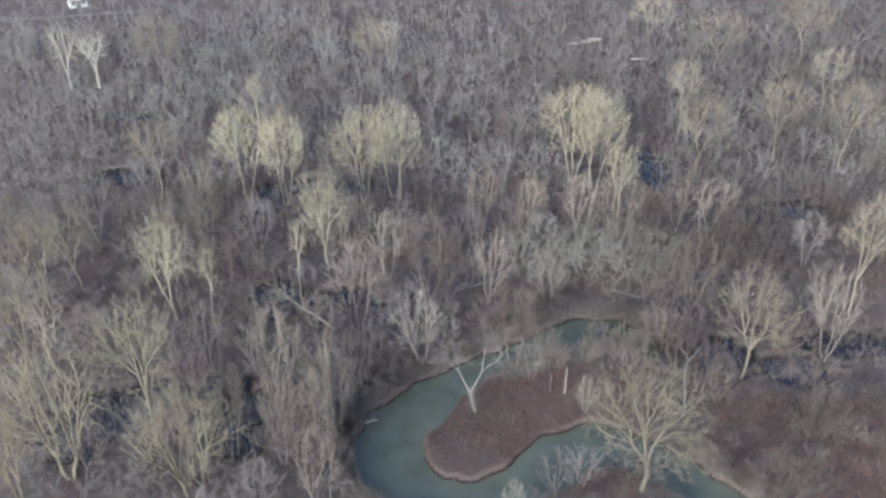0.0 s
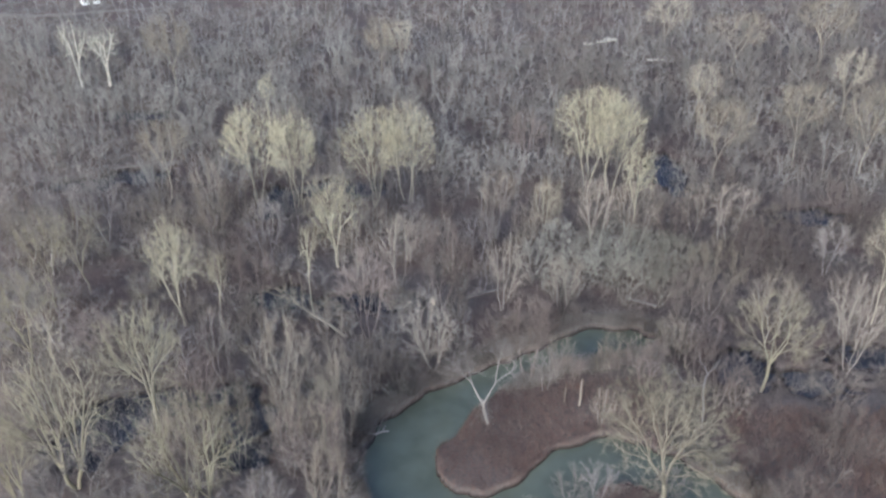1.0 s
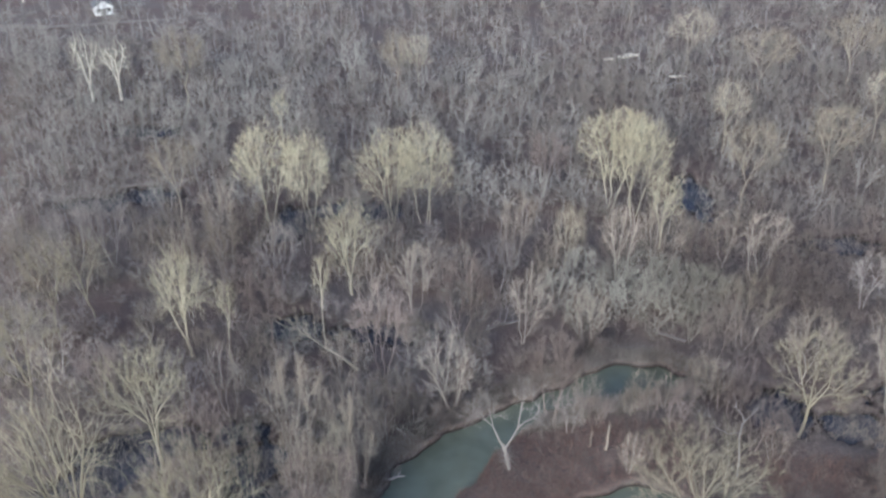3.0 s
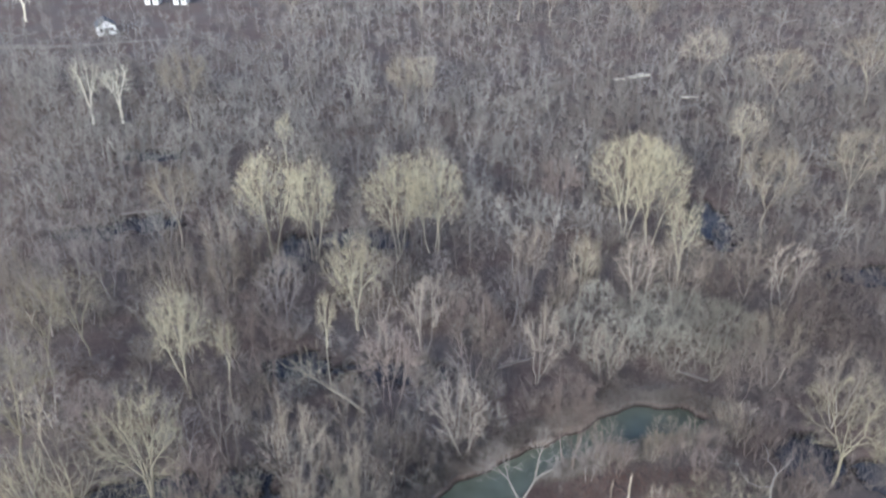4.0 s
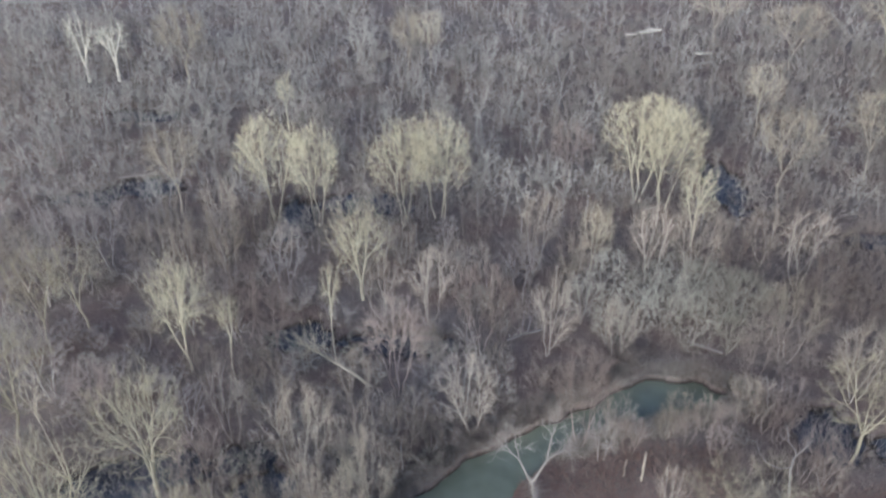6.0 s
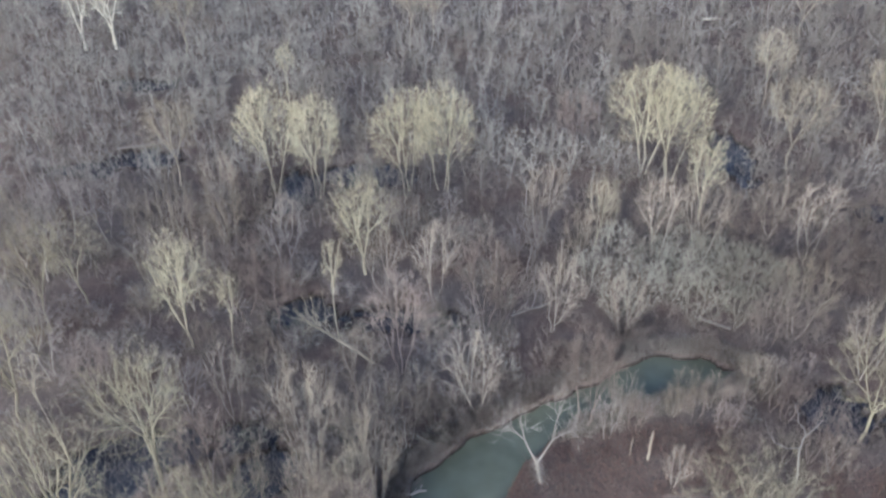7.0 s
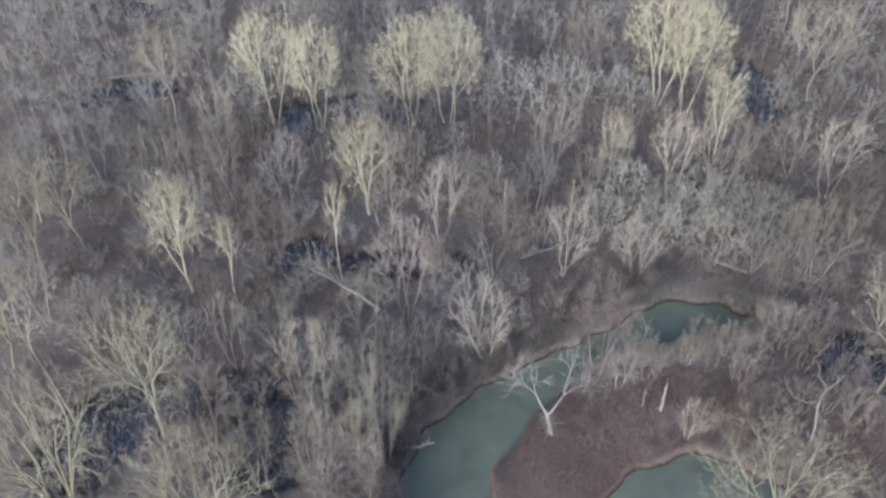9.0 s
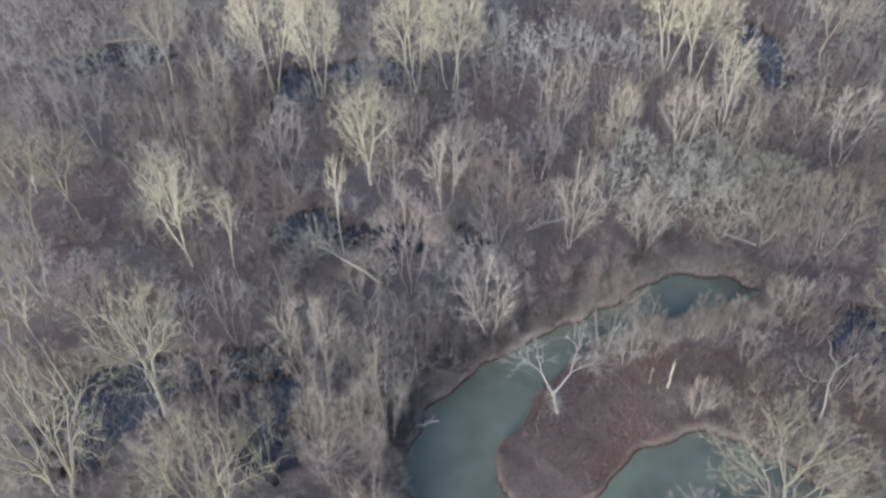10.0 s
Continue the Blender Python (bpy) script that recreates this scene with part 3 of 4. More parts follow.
# ---- dead and odd trees ----
def limb_mesh(name, paths, mat, sides=7):
    """Bent limbs: each a list of (x, y, z, radius), swept as one tube."""
    pieces = []
    for path in paths:
        path = np.array(path, float)
        n = len(path)
        way = np.gradient(path[:, :3], axis=0)
        _, u, v = rings(way)
        for k in range(1, n):
            u[k] = u[k - 1] - way[k] * (u[k - 1] @ way[k]) / (way[k] @ way[k])
            u[k] /= np.linalg.norm(u[k])
            v[k] = np.cross(way[k] / np.linalg.norm(way[k]), u[k])
        a = np.arange(sides) * 2 * np.pi / sides
        ring = u[:, None] * np.cos(a)[None, :, None] + v[:, None] * np.sin(a)[None, :, None]
        verts = (path[:, None, :3] + ring * path[:, None, 3:]).reshape(-1, 3)
        i = np.arange(sides)
        q = np.concatenate([np.stack([i + k * sides, (i + 1) % sides + k * sides, (i + 1) % sides + (k + 1) * sides, i + (k + 1) * sides], 1) for k in range(n - 1)])
        tip = np.vstack([verts, path[-1, :3] + way[-1] / np.linalg.norm(way[-1]) * path[-1, 3] * 0.8])
        t = np.stack([i + (n - 1) * sides, (i + 1) % sides + (n - 1) * sides, np.full(sides, n * sides)], 1)
        pieces.append((tip, q, t))
    return mesh_from(name, *joined(pieces), mat)


def forked_tree(x, y):
    """A pale tree that parts in two low down, with sprouts round its foot."""
    rng = np.random.default_rng(5)
    ob = thing("forked_tree", stand(x, y, 0, 1, 1), "pale grey-barked tree forked low down on the stream bank", "tree")
    part("trunk", limb_mesh("trunk", [[(0.7, 0.3, -0.6, 0.24), (0.5, 0.1, 0.4, 0.15), (0.1, 0, 2.0, 0.11), (0, 0, 3.1, 0.1)]], M_BLEACHED), ob)
    for side, c, n in ((-1, (-2.3, 0.4, 8.2), 40), (1, (2.1, 0, 8.5), 40)):
        pts = rng.normal(0, 1, (n, 3)) * [1.25, 1.2, 1.6] + c
        path = [(0, 0, 2.7, 0.09), (side * 0.6, 0, 4.1, 0.075), (side * 1.2, 0.1, 5.5, 0.06)]
        part("limb", limb_mesh("limb", [path], M_BLEACHED), ob)
        segs, ends, _ = grow(rng, path[-1][:3], pts, 0.014, 0.1, power=2.5, heading=(side * 0.4, 0, 0.9))
        p0, p1, r0, r1 = (np.array([s[k] for s in segs]) for k in range(4))
        va, qa = limbs(p0, p1, r0, r1, 4)
        s0, s1, sr = sprays(rng, ends, 12, 1.1, 0.006, np.array([side * 1.5, 0, 5.0]))
        vs, ts = cones(s0, s1, sr)
        part("crown", mesh_from("crown", *joined([(va, qa, NO_T), (vs, NO_Q, ts)]), M_BLEACHED), ob)
    n = 110
    z = rng.uniform(0.8, 3.4, n)
    p0 = np.stack([np.interp(z, [0, 3.4], [0.5, 0]), np.zeros(n), z], 1)
    d = rng.normal(0, 1, (n, 3)) * [1, 1, 0.5] + [0, 0, -0.35]
    p1 = p0 + d / np.linalg.norm(d, axis=1, keepdims=True) * rng.uniform(0.8, 2.2, (n, 1))
    part("sprouts", mesh_from("sprouts", *(lambda v, t: (v, NO_Q, t))(*cones(p0, p1, np.full(n, 0.018))), M_BLEACHED), ob)
    TAKEN.append((x, y, 2.5))


def dead_tree(x, y):
    """A bare dead trunk with three broken limbs, one of them sagging."""
    ob = thing("dead_tree", stand(x, y, 0, 1, 1), "dead bleached tree with a few broken bare limbs", "tree")
    part("trunk", limb_mesh("trunk", [[(0.5, -0.5, -0.5, 0.1215), (0.3, -0.4, 2.5, 0.0975), (-0.1, -0.2, 5, 0.0810), (0, 0, 6.6, 0.0686)]], M_BLEACHED), ob)
    part("limb", limb_mesh("limb", [[(0, 0, 6.5, 0.066), (0.3, 0, 7.1, 0.056), (0.8, 0.1, 7.7, 0.05), (1.15, 0.1, 8.6, 0.042)], [(0.8, 0.1, 7.8, 0.026), (0.8, 0.3, 8.5, 0.014)]], M_BLEACHED), ob)
    part("limb", limb_mesh("limb", [[(0.1, 0, 6.8, 0.056), (-0.2, 0, 7.6, 0.048), (-0.8, 0.2, 8.2, 0.042), (-1.0, 0.2, 9.2, 0.032), (-1.5, 0.3, 10.1, 0.014)], [(-0.85, 0.2, 8.3, 0.022), (-1.5, 0, 8.7, 0.014), (-1.8, 0.1, 9.3, 0.007)]], M_BLEACHED), ob)
    part("limb", limb_mesh("limb", [[(-0.1, -0.2, 5.6, 0.046), (-1.2, -0.3, 5.5, 0.042), (-2.3, 0, 5.9, 0.038), (-3.0, 0.2, 6.9, 0.028), (-3.5, 0.3, 8.2, 0.018)], [(-3.05, 0.2, 7.0, 0.014), (-2.9, 0.5, 8.1, 0.007)], [(-2.3, 0, 5.9, 0.014), (-2.7, 0.3, 6.9, 0.006)]], M_BLEACHED), ob)
    TAKEN.append((x, y, 2.0))


def snag(x, y, height, radius, lean=(0.0, 0.0), seed=0, label="broken-off dead trunk with a splintered pale top"):
    """A broken trunk: bark below, splinters at the top."""
    rng = np.random.default_rng(seed)
    ob = thing("broken_snag", stand(x, y, rng.uniform(0, 6), 1, 1), label, "tree stump", "broken snags")
    k = np.linspace(0, 1, 6)
    path = np.stack([lean[0] * k**1.3 + rng.normal(0, 0.03, 6), lean[1] * k**1.3 + rng.normal(0, 0.03, 6), height * k - 0.4, radius * (0.9 - 0.25 * k)], 1)
    part("trunk", limb_mesh("trunk", [path], M_WOOD), ob)
    n = 7
    a = np.arange(n) * 2 * np.pi / n
    top = path[-1, :3] + np.stack([np.cos(a) * radius * 0.6, np.sin(a) * radius * 0.6, np.full(n, -0.15)], 1)
    v, t = cones(top, top + np.stack([rng.normal(0, 0.06, n), rng.normal(0, 0.06, n), rng.uniform(0.25, 1.0, n)], 1), np.full(n, radius * 0.3))
    part("splinters", mesh_from("splinters", v, NO_Q, t, M_WOOD), ob)


def leaning_tree(x, y, tip, seed, girth=1.0):
    """A tree that has sunk to one side, still twiggy."""
    rng = np.random.default_rng(seed)
    ob = thing("leaning_tree", stand(x, y, 0, 1, 1), "pale tree leaning far over above the flooded hollow", "tree", "leaning trees")
    tip = np.array(tip, float)
    part("trunk", limb_mesh("trunk", [[(0, 0, -0.4, 0.2 * girth), (*(tip * 0.3 + [0, 0, 0.2]), 0.16 * girth), (*(tip * 0.6 + [0, 0, 0.25]), 0.12 * girth)]], M_TAN), ob)
    start = tip * 0.58 + [0, 0, 0.24]
    pts = start + (tip * 0.5) * rng.uniform(0.3, 1.2, (40, 1)) + rng.normal(0, 1.1, (40, 3)) + [0, 0, 1.0]
    segs, ends, _ = grow(rng, start, pts, 0.022 * girth, 0.1, heading=tip / np.linalg.norm(tip))
    p0, p1, r0, r1 = (np.array([s[k] for s in segs]) for k in range(4))
    va, qa = limbs(p0, p1, r0, r1, 4)
    s0, s1, sr = sprays(rng, ends, 6, 0.9, 0.015, start)
    vs, ts = cones(s0, s1, sr)
    part("crown", mesh_from("crown", *joined([(va, qa, NO_T), (vs, NO_Q, ts)]), M_TAN), ob)


def fallen_log(x, y, spin, length, radius, seed, mat=M_GREY, label="grey fallen trunk lying at the water's edge"):
    rng = np.random.default_rng(seed)
    ob = thing("fallen_log", stand(x, y, spin, 1, 1), label, "log", "fallen logs")
    k = np.linspace(-0.5, 0.5, 6)
    path = np.stack([k * length, rng.normal(0, 0.06, 6), np.full(6, radius * 0.7), radius * (1 - 0.35 * (k + 0.5))], 1)
    part("trunk", limb_mesh("trunk", [path], mat), ob)
    stubs = [[(*path[j, :3], radius * 0.35), (path[j, 0] + rng.uniform(0.2, 0.6), rng.uniform(-0.8, 0.8), radius + rng.uniform(0.3, 0.9), 0.02)] for j in (2, 3, 4)]
    for some in stubs:
        part("stub", limb_mesh("stub", [some], mat, 5), ob)


forked_tree(2.9, 68.9)
dead_tree(25.3, 69.2)
snag(13.5, 72.2, 3.6, 0.15, seed=1)
snag(11.9, 72.6, 2.2, 0.08, seed=2, label="short thin broken dead trunk")
snag(-42.6, 109.3, 4.4, 0.17, seed=3)
snag(-47.3, 113.5, 4.2, 0.15, seed=4)
snag(-0.4, 97.4, 7.4, 0.19, seed=5)
snag(7.3, 99.6, 6.2, 0.16, seed=6)
snag(39.6, 159.5, 8.5, 0.2, (1.9, 0.5), seed=7, label="leaning bleached dead trunk")
leaning_tree(-13.0, 84.4, (-7.0, 0.5, 4.6), 3)
leaning_tree(-39.1, 68.9, (-3.2, 2.4, 10.0), 4, 0.5)
for row in [(-7.9, 68.6, 0.6, 4.5, 0.2, 1), (-8.4, 67.4, 0.2, 3.2, 0.15, 2), (-9.0, 66.6, 1.2, 2.6, 0.12, 3), (3.5, 94.3, 0.5, 5, 0.2, 4), (24, 92.5, 2.6, 4, 0.18, 5), (-15.3, 127.5, 0.1, 7, 0.22, 6), (-56, 133, 0.3, 6, 0.2, 7)]:
    fallen_log(*row)
# white strips of unknown kind in the far wood, built with the log shape
for row in [(33.0, 209.4, 0.25, 3.0, 0.4, 8), (37.2, 211.4, 0.45, 4.2, 0.5, 9), (39.0, 212.9, 0.1, 3.4, 0.45, 11), (46.8, 196, 0.1, 4, 0.3, 10)]:
    fallen_log(*row, M_WHITE, "bleached white fallen trunk lying in the wood")


# ---- the wood between them ----
def open_for(x, y, gap):
    """Whether a tree may stand here: off the water, off the island and clear of the trees that stand out."""
    if stream_reach(np.array([x]), np.array([y]))[0] < 1.3 or pond_reach(np.array([x]), np.array([y]))[0] < 0.4 and (x * 7.3 + y * 3.1) % 1.0 < 0.85:
        return False
    return all((x - a) ** 2 + (y - b) ** 2 > (r + gap) ** 2 for a, b, r in TAKEN)


def on_island(x, y):
    return -4 < x < 22 and 58 < y < 81 and stream_reach(np.array([x]), np.array([y]))[0] < 9 and y < 76 + 0.2 * x


def half_width(y):
    return 11 + 0.54 * y


def scatter(y0, y1, pitch, seed):
    """Uneven rows of places, jittered, that fill the wedge of wood from y0 to y1."""
    r = random.Random(seed)
    y = y0
    while y < y1:
        x = -half_width(y) + r.uniform(0, pitch)
        while x < half_width(y):
            yield x + r.uniform(-0.45, 0.45) * pitch, y + r.uniform(-0.45, 0.45) * pitch, r
            x += pitch
        y += pitch


def south_of_water(x, y):
    """Within a tree's height to the south of open water."""
    ys = np.array([y + d for d in (2, 5, 8, 11)])
    return bool((stream_reach(np.full(4, x), ys) < 0).any())


def south_of_pond(x, y):
    """Close to the south of the flooded hollows by the stream."""
    ys = np.array([y + d for d in (2, 5, 8)])
    return bool(-42 < x < -16 and 58 < y < 72 and (pond_reach(np.full(3, x), ys) < -0.3).sum() > 1)


for x, y, r in scatter(46, 116, 5.0, 3):
    pick, tall = r.random(), r.uniform(0.55, 1.15)
    if not open_for(x, y, 1.2) or on_island(x, y):
        continue
    wide = r.uniform(0.85, 1.25)
    if x > 20 and y < 76:
        if pick < 0.3:
            plant("bush", x, y, r.uniform(1.5, 3.0), r.uniform(3, 5), keep=False)
        elif pick < 0.45:
            plant("brown", x, y, 8 * tall, 6 * tall, keep=False)
        continue
    if south_of_water(x, y) or south_of_pond(x, y):
        plant("bush", x, y, r.uniform(1.6, 2.8), r.uniform(2.5, 4), keep=False)
    # more brown to the right: dimmer light there is put into the mix
    elif x > 14 and pick < 0.75 and r.random() < 0.5:
        plant("brown", x, y, 10 * tall, 7.2 * tall * wide, keep=False)
    elif pick < 0.40 - 0.012 * min(max(x, -12), 28):
        plant("grey", x, y, 10.5 * tall, 7.4 * tall * wide, keep=False)
    elif pick < 0.58:
        plant("fawn", x, y, 11 * tall, 6.6 * tall * wide, keep=False)
    elif pick < 0.80:
        plant("red" if x < 9 and y < 96 and pick > 0.64 else "fawn" if x < 2 and pick > 0.6 else "brown", x, y, 10.5 * tall, 7.0 * tall * wide, keep=False)
    elif pick < 0.86 and x < 24:
        plant("willow", x, y, 6.5 * tall, 6.0 * tall * wide, keep=False)
    else:
        plant("bush", x, y, r.uniform(2.5, 4.5), r.uniform(3.5, 6), keep=False)


# ---- bushes along the banks ----
bank = random.Random(31)
for k in range(430):
    x, y = bank.uniform(-16, 30), bank.uniform(58, 98)
    reach = stream_reach(np.array([x]), np.array([y]))[0]
    if not 0.3 < reach < 5 or on_island(x, y) or south_of_water(x, y) and y > 61:
        continue
    plant("bush", x, y, bank.uniform(1.2, 2.6), bank.uniform(2, 4), keep=False)

for row in [(10.5, 57.2, 5.5, 4.5), (13.5, 58.4, 5, 4.5), (8.3, 55.6, 4.5, 3.5), (20.5, 60.2, 5, 4)]:
    plant("grey", *row)

# ---- saplings and brush on the neck of land between the two arms of the stream ----
for x, y, r in scatter(60, 84, 2.6, 23):
    pick, tall = r.random(), r.uniform(0.45, 0.85)
    if not (6 < x < 31 and 66 + 0.1 * x < y < 83) or stream_reach(np.array([x]), np.array([y]))[0] < 0.9 or not open_for(x, y + 1.3, 0.0):
        continue
    if x < 13 and y < 72:
        continue
    if pick < 0.28:
        plant("fawn", x, y, 7.5 * tall, 5.5 * tall, keep=False)
    elif pick < 0.52:
        plant("red", x, y, 7.5 * tall, 5.5 * tall, keep=False)
    elif pick < 0.64:
        plant("brown", x, y, 7.0 * tall, 5.0 * tall, keep=False)
    elif pick < 0.8:
        plant("bush", x, y, r.uniform(1.2, 2.4), r.uniform(2, 3.5), keep=False)


def far_wood():
    """The wood farther off, where single trees can no longer be counted."""
    kits = []
    for s in range(8):
        t, c = tree_parts(200 + s, 11.0, 6.4, ends=24, twigs=58, twig=0.6, tip=0.0088, low=0.2, fork=0.28, fill=0.55, twig_r=0.0223, stems=1 + s % 2, thick=0.1, fine=0.04, wander=0.08, spread=0.95, foot=0.9)
        kits.append(joined([*t, c]))
    sparse = []
    for s in range(6):
        t, c = tree_parts(300 + s, 11.0, 6.8, ends=14, twigs=34, twig=0.8, tip=0.0143, low=0.22, fork=0.3, fill=0.55, twig_r=0.0338, thick=0.12, fine=0.05, wander=0.08, spread=0.95, foot=0.9)
        sparse.append(joined([*t, c]))
    for name, mat, twig, share in (("woodland", M_GREY, M_ASH, 0.62), ("brown_woodland", M_FAWN, M_DUN, 0.38)):
        pieces = []
        for y0, y1, pitch, kit in ((116, 200, 4.7, kits), (200, 370, 6.2, sparse)):
            for x, y, r in scatter(y0, y1, pitch, 17):
                # brown share grows to the right, painting in the weaker light on that side
                mine = (r.random() < 0.62 - 0.42 * min(max(x / (0.35 * y), -0.4), 1)) == (share > 0.5)
                tall, spin, k = r.uniform(0.6, 1.2), r.uniform(0, 6.28), r.randrange(len(kit))
                if not mine or not open_for(x, y, 0.8):
                    continue
                if x < -52 and 226 < y < 300:
                    if r.random() < 0.1 or y < 238 - 0.1 * (x + 130):
                        continue
                    tall *= 0.6
                v, q, t = kit[k]
                c, s = math.cos(spin) * tall, math.sin(spin) * tall
                w = np.stack([v[:, 0] * c - v[:, 1] * s + x, v[:, 0] * s + v[:, 1] * c + y, v[:, 2] * tall + float(ground_height(np.array([x]), np.array([y]))[0])], 1)
                pieces.append((w, q, t))
        tagged(new(name, mesh_from(name, *joined(pieces), mat, twig)), "dense leafless wood of small twiggy trees", "woodland", kind="stuff")


far_wood()


def brush(name, label, mat, n, region, tall, radius, seed, clump=5, floor=-0.25):
    """Thin upright shoots in clumps over a stretch of ground."""
    rng = np.random.default_rng(seed)
    x, y = region(rng, n)
    x, y = np.repeat(x, clump) + rng.normal(0, 0.5, n * clump), np.repeat(y, clump) + rng.normal(0, 0.5, n * clump)
    z = ground_height(x, y)
    ok = z > floor
    x, y, z = x[ok], y[ok], z[ok]
    h = tall * rng.uniform(0.4, 1.2, len(x))
    p0 = np.stack([x, y, z - 0.05], 1)
    p1 = p0 + np.stack([rng.normal(0, 0.4, len(x)) * h, rng.normal(0, 0.4, len(x)) * h, h], 1)
    v, t = cones(p0, p1, radius * rng.uniform(0.7, 1.3, len(x)))
    tagged(new(name, mesh_from(name, v, NO_Q, t, mat)), label, "brush", kind="stuff")


def understorey():
    """Fuzzy shoots and low growth under the trees, too dense to pick apart."""
    near, off, distant = [], [], []
    for s in range(10):
        near.append(tree_parts(400 + s, 3.4, 4.0, ends=18, twigs=30, twig=0.85, tip=0.010, low=0.1, fork=0.1, stems=2, fill=0.4, twig_r=0.0115, splay=0.4, thick=9.0, fine=9.0, spread=0.9)[1])
        distant.append(tree_parts(440 + s, 4.0, 6.0, ends=8, twigs=14, twig=1.5, tip=0.016, low=0.1, fork=0.1, fill=0.4, twig_r=0.034, splay=0.4, thick=9.0, fine=9.0, spread=0.9)[1])
        off.append(tree_parts(420 + s, 3.4, 4.2, ends=14, twigs=28, twig=1.0, tip=0.013, low=0.1, fork=0.1, stems=2, fill=0.4, twig_r=0.0135, splay=0.4, thick=9.0, fine=9.0, spread=0.9)[1])
    for name, mat, turn in (("grey_thicket", M_GREY, 0), ("brown_thicket", M_BROWN, 1), ("olive_thicket", M_WILLOW, 2), ("fawn_thicket", M_FAWN, 3)):
        pieces = []
        for x, y, r in [*scatter(44, 116, 3.15, 41), *scatter(116, 200, 4.2, 43), *scatter(200, 350, 6.2, 47)]:
            pick, tall, wide, spin, k = r.random(), r.uniform(0.35, 1.1), r.uniform(0.8, 1.35), r.uniform(0, 6.28), r.randrange(10)
            pale = pick > 0.84
            # fewer grey thickets to the right, again for the dimmer light, by colour
            pick += 0.36 * min(max((x + 10) / 25, -0.3), 1) * (pick < 0.8)
            mine = 0 if pick < 0.32 else 2 if pale and x < 24 else 3 if -24 < x < 4 and y < 100 and k < 6 else 1
            reach = stream_reach(np.array([x]), np.array([y]))[0]
            if mine != turn or reach < 0.6 or on_island(x, y) or pond_reach(np.array([x]), np.array([y]))[0] < -0.3 and r.random() < 0.7:
                continue
            if x > 20 and y < 74 and r.random() < 0.6:
                continue
            if south_of_water(x, y):
                tall *= 0.45
            if y > 225 and x < -80:
                continue
            v, q, t = (near if y < 116 else off if y < 200 else distant)[k]
            c, s = math.cos(spin) * wide * tall**0.5, math.sin(spin) * wide * tall**0.5
            w = np.stack([v[:, 0] * c - v[:, 1] * s + x, v[:, 0] * s + v[:, 1] * c + y, v[:, 2] * tall + float(ground_height(np.array([x]), np.array([y]))[0])], 1)
            pieces.append((w, q, t))
        tagged(new(name, mesh_from(name, *joined(pieces), mat)), "tangled leafless thicket under the trees", "thicket", kind="stuff")


understorey()


def wedge(rng, n):
    y = 44 + (190 - 44) * rng.random(n) ** 0.8
    return (rng.random(n) * 2 - 1) * half_width(y), y


def island(rng, n):
    x, y = rng.uniform(-4, 22, n * 3), rng.uniform(57, 77, n * 3)
    ok = (stream_reach(x, y) < 7.5) & (y < 73 + 0.25 * x)
    return x[ok][:n], y[ok][:n]


def island_n(n, seed):
    return len(island(np.random.default_rng(seed), n)[0])


brush("undergrowth", "thin brown leafless shoots of the undergrowth", M_BROWN, 9000, wedge, 1.9, 0.017, 5, floor=-1.0)
brush("island_brush", "reddish-brown matted weeds and shoots on a stream island", M_RUST, island_n(6500, 6), lambda rng, n: island(np.random.default_rng(6), 6500), 0.5, 0.017, 6)


# ---- the clearing beyond the wood ----
def plain_paint(name, c, rough=0.6):
    m, nodes, links, b = material(name, rough, 0.3)
    n = noise_node(nodes, links, 0.9, 5.0)
    r = ramp(nodes, [(0.3, tuple(k * 0.8 for k in c)), (0.7, c)])
    links.new(n.outputs["Fac"], r.inputs["Fac"])
    links.new(r.outputs["Color"], b.inputs["Base Color"])
    return m


M_SIDING = plain_paint("white_siding", (0.80, 0.81, 0.80))
M_ROOF = plain_paint("grey_roof", (0.16, 0.165, 0.17), 0.8)
M_PANE = plain_paint("dark_pane", (0.03, 0.035, 0.04), 0.1)
M_TRACK = plain_paint("pale_track", (0.27, 0.24, 0.195), 0.95)


def box_mesh(name, lo, hi, mat):
    (a, b, c), (d, e, f) = lo, hi
    v = [(a, b, c), (d, b, c), (d, e, c), (a, e, c), (a, b, f), (d, b, f), (d, e, f), (a, e, f)]
    me = mesh_from(name, v, [(0, 3, 2, 1), (4, 5, 6, 7), (0, 1, 5, 4), (1, 2, 6, 5), (2, 3, 7, 6), (3, 0, 4, 7)], NO_T, mat)
    me.polygons.foreach_set("use_smooth", np.zeros(6, bool))
    return me


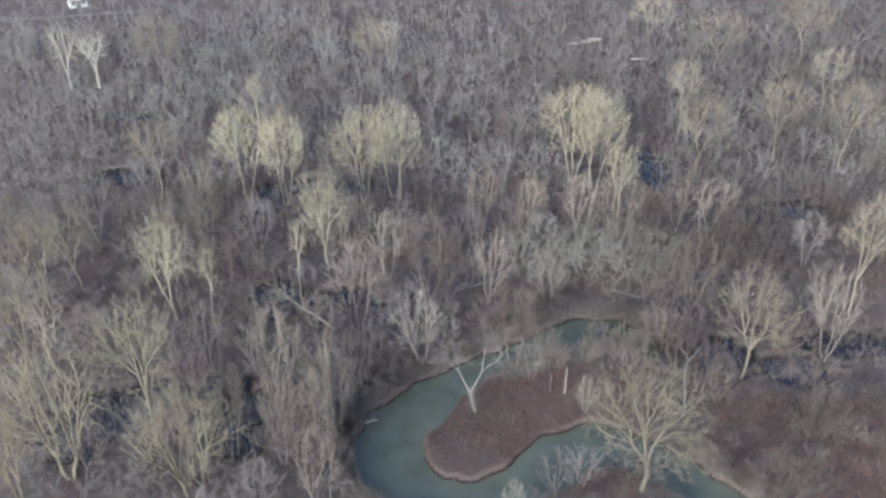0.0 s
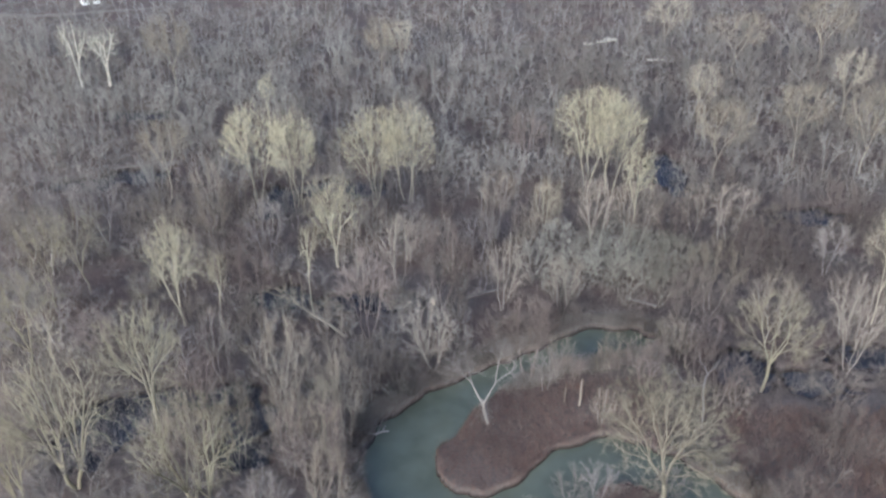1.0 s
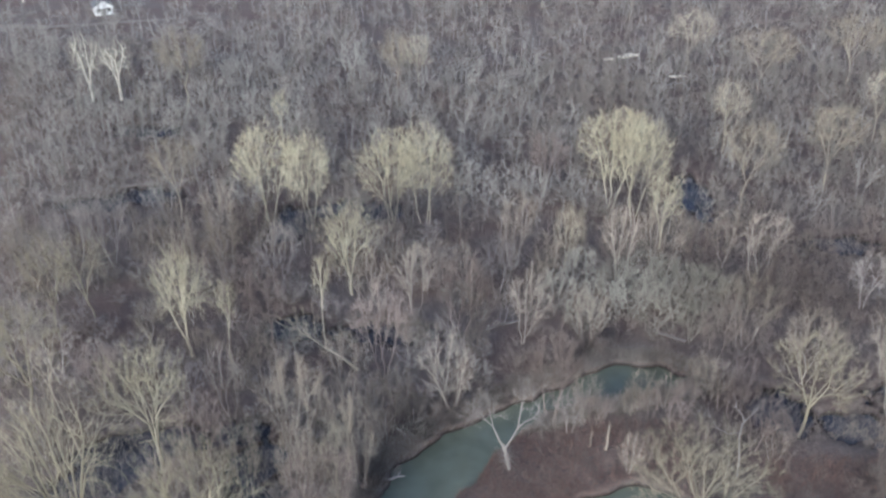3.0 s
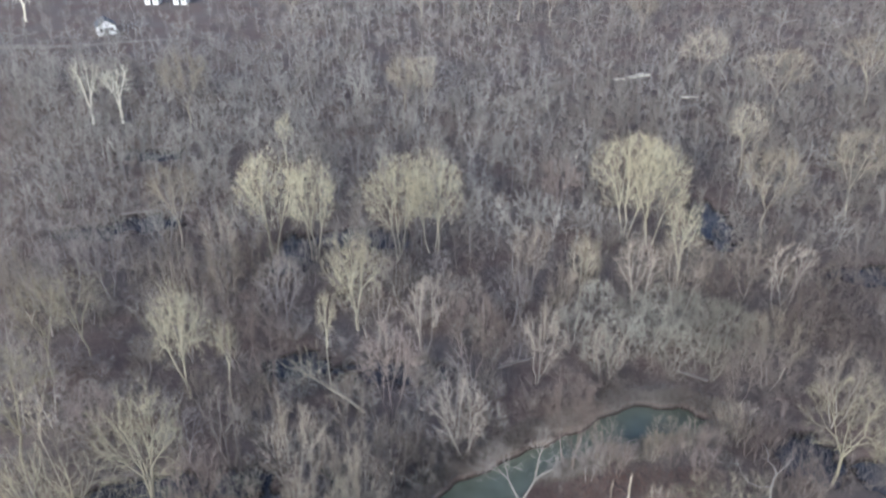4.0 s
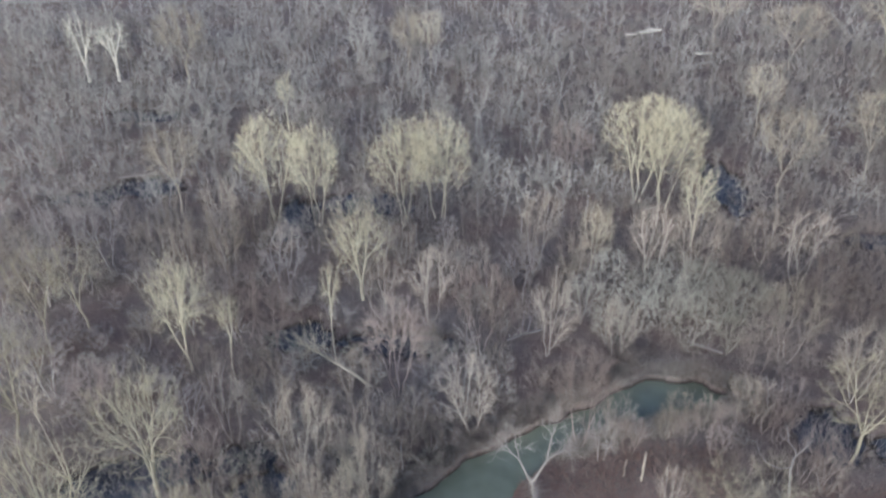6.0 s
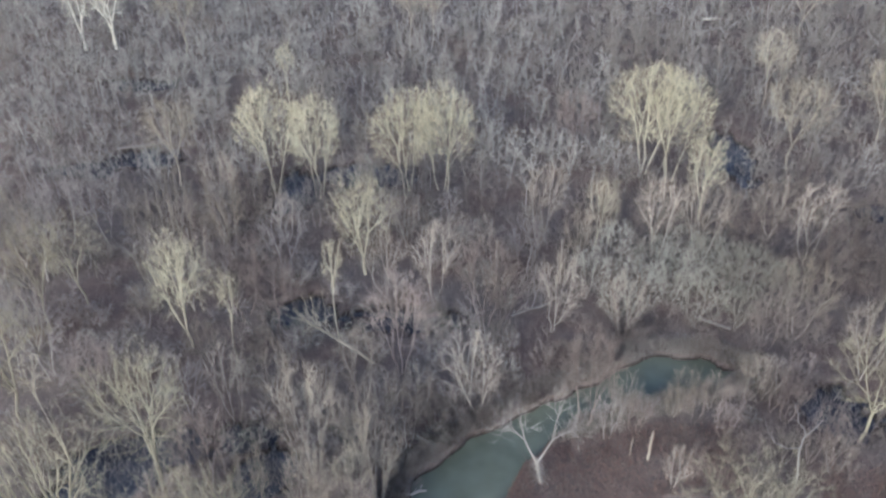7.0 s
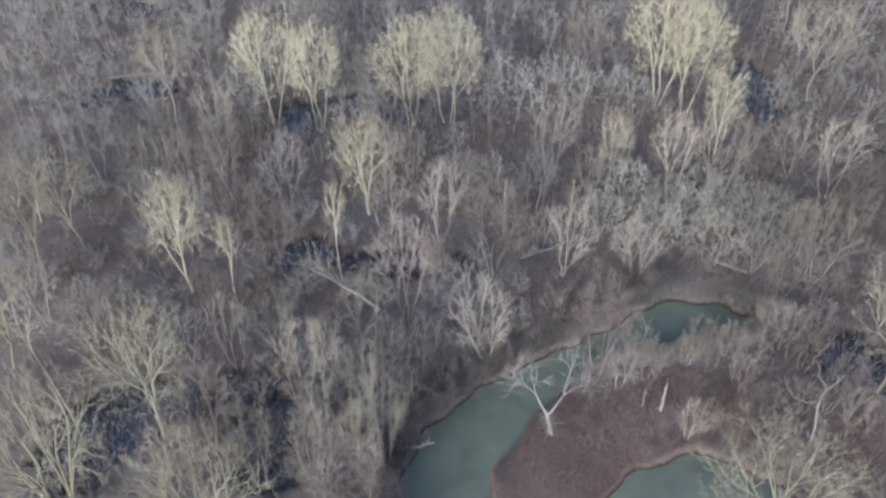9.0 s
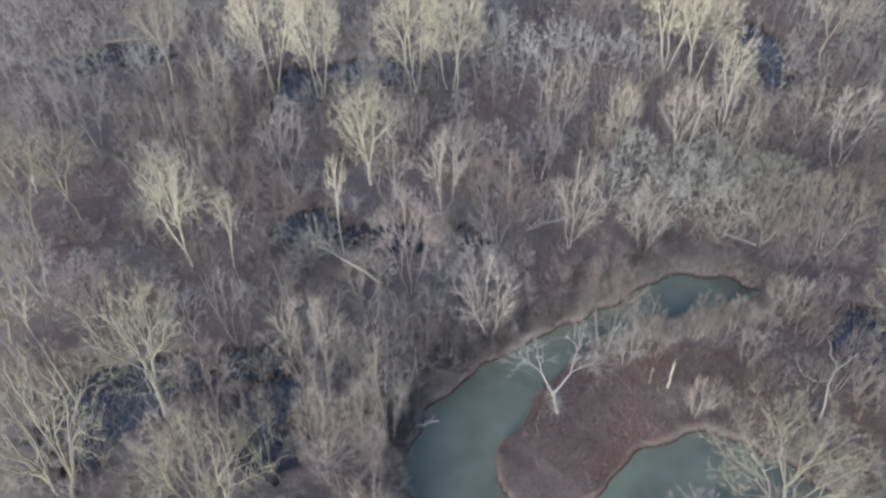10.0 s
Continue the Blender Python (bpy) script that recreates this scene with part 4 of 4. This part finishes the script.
def small_house(x, y, spin, w, d, h, label):
    """A white gabled house far off: walls, two roof slopes, windows and a door."""
    ob = thing("white_house", stand(x, y, spin, 1, 1), label, "house", "white houses")
    v = [(-w / 2, -d / 2, -0.4), (w / 2, -d / 2, -0.4), (w / 2, d / 2, -0.4), (-w / 2, d / 2, -0.4), (-w / 2, -d / 2, h), (w / 2, -d / 2, h), (w / 2, d / 2, h), (-w / 2, d / 2, h), (0, -d / 2, h + w * 0.3), (0, d / 2, h + w * 0.3)]
    me = mesh_from("wall", v, [(0, 1, 5, 4), (1, 2, 6, 5), (2, 3, 7, 6), (3, 0, 4, 7)], [(4, 5, 8), (6, 7, 9)], M_SIDING)
    me.polygons.foreach_set("use_smooth", np.zeros(6, bool))
    part("wall", me, ob)
    for s in (-1, 1):
        e, z0, z1 = w / 2 + 0.35, h - 0.2, h + w * 0.3 + 0.02
        rv = [(s * e, -d / 2 - 0.3, z0), (s * e, d / 2 + 0.3, z0), (0, d / 2 + 0.3, z1), (0, -d / 2 - 0.3, z1)]
        rv += [(a, b, c + 0.14) for a, b, c in rv]
        me = mesh_from("roof", rv, [(0, 3, 2, 1), (4, 5, 6, 7), (0, 1, 5, 4), (1, 2, 6, 5), (2, 3, 7, 6), (3, 0, 4, 7)], NO_T, M_ROOF)
        me.polygons.foreach_set("use_smooth", np.zeros(6, bool))
        part("roof", me, ob)
    for k in (-0.28, 0.28):
        part("window", box_mesh("window", ((k - 0.08) * w, -d / 2 - 0.04, h * 0.4), ((k + 0.08) * w, -d / 2 + 0.02, h * 0.75), M_PANE), ob)
    part("door", box_mesh("door", (-0.09 * w, -d / 2 - 0.05, -0.3), (0.09 * w, -d / 2 + 0.02, h * 0.75), M_PANE), ob)


small_house(-107.6, 248.5, 0.5, 5.0, 6, 2.6, "small white gabled house at the edge of a clearing")
small_house(-107.5, 288, 0.1, 4.2, 6, 3.2, "white house front among bare trees")
small_house(-98.5, 289, 0.1, 4.2, 6, 3.2, "white house front among bare trees")


def pale_track():
    """A pale grassy track across the clearing, a little above the ground."""
    k = np.linspace(0, 1, 40)
    x, y, half = -175 + 90 * k, 224 + 17 * k + 2.5 * np.sin(k * 7), 4.5 * (1 - k) + 0.5
    edge = np.random.default_rng(2).normal(0, 0.3, (2, 40))
    a, b = y - half + edge[0], y + half + edge[1]
    v = np.concatenate([np.stack([x, a, ground_height(x, a) + 0.12], 1), np.stack([x, b, ground_height(x, b) + 0.12], 1)])
    i = np.arange(39)
    tagged(new("road", mesh_from("road", v, np.stack([i, i + 1, i + 41, i + 40], 1), NO_T, M_TRACK)), "pale grassy track across a clearing", "road", kind="structure")


pale_track()


def banks(rng, n):
    x, y = rng.uniform(-16, 32, n * 8), rng.uniform(54, 92, n * 8)
    reach = stream_reach(x, y)
    ok = (reach > -0.1) & (reach < 2.6) & ~((x > -4) & (x < 22) & (y > 57) & (y < 73 + 0.25 * x))
    return x[ok][:n], y[ok][:n]


brush("bank_fringe", "brown shoots and dead weeds along the water's edge", M_DUN, 7000, banks, 1.1, 0.013, 9, 6)


def flooded(rng, n):
    k = rng.integers(0, len(PONDS), n)
    at, size = np.array(PONDS)[k, :2], np.array(PONDS)[k, 2:]
    at = at + rng.normal(0, 0.55, (n, 2)) * size
    return at[:, 0], at[:, 1]


brush("flooded_stems", "thin bare stems standing in flooded hollows", M_DUN, 900, flooded, 3.6, 0.022, 14, 4, floor=-1.0)


def right_bank(rng, n):
    x, y = rng.uniform(20, 48, n * 2), rng.uniform(46, 72, n * 2)
    ok = (stream_reach(x, y) > 0.5) & (x > 22 + 0.35 * (y - 50))
    return x[ok][:n], y[ok][:n]


brush("rust_weeds", "reddish-brown weeds and brambles on the low bank", M_RUST, 3000, right_bank, 0.9, 0.018, 12, 5)
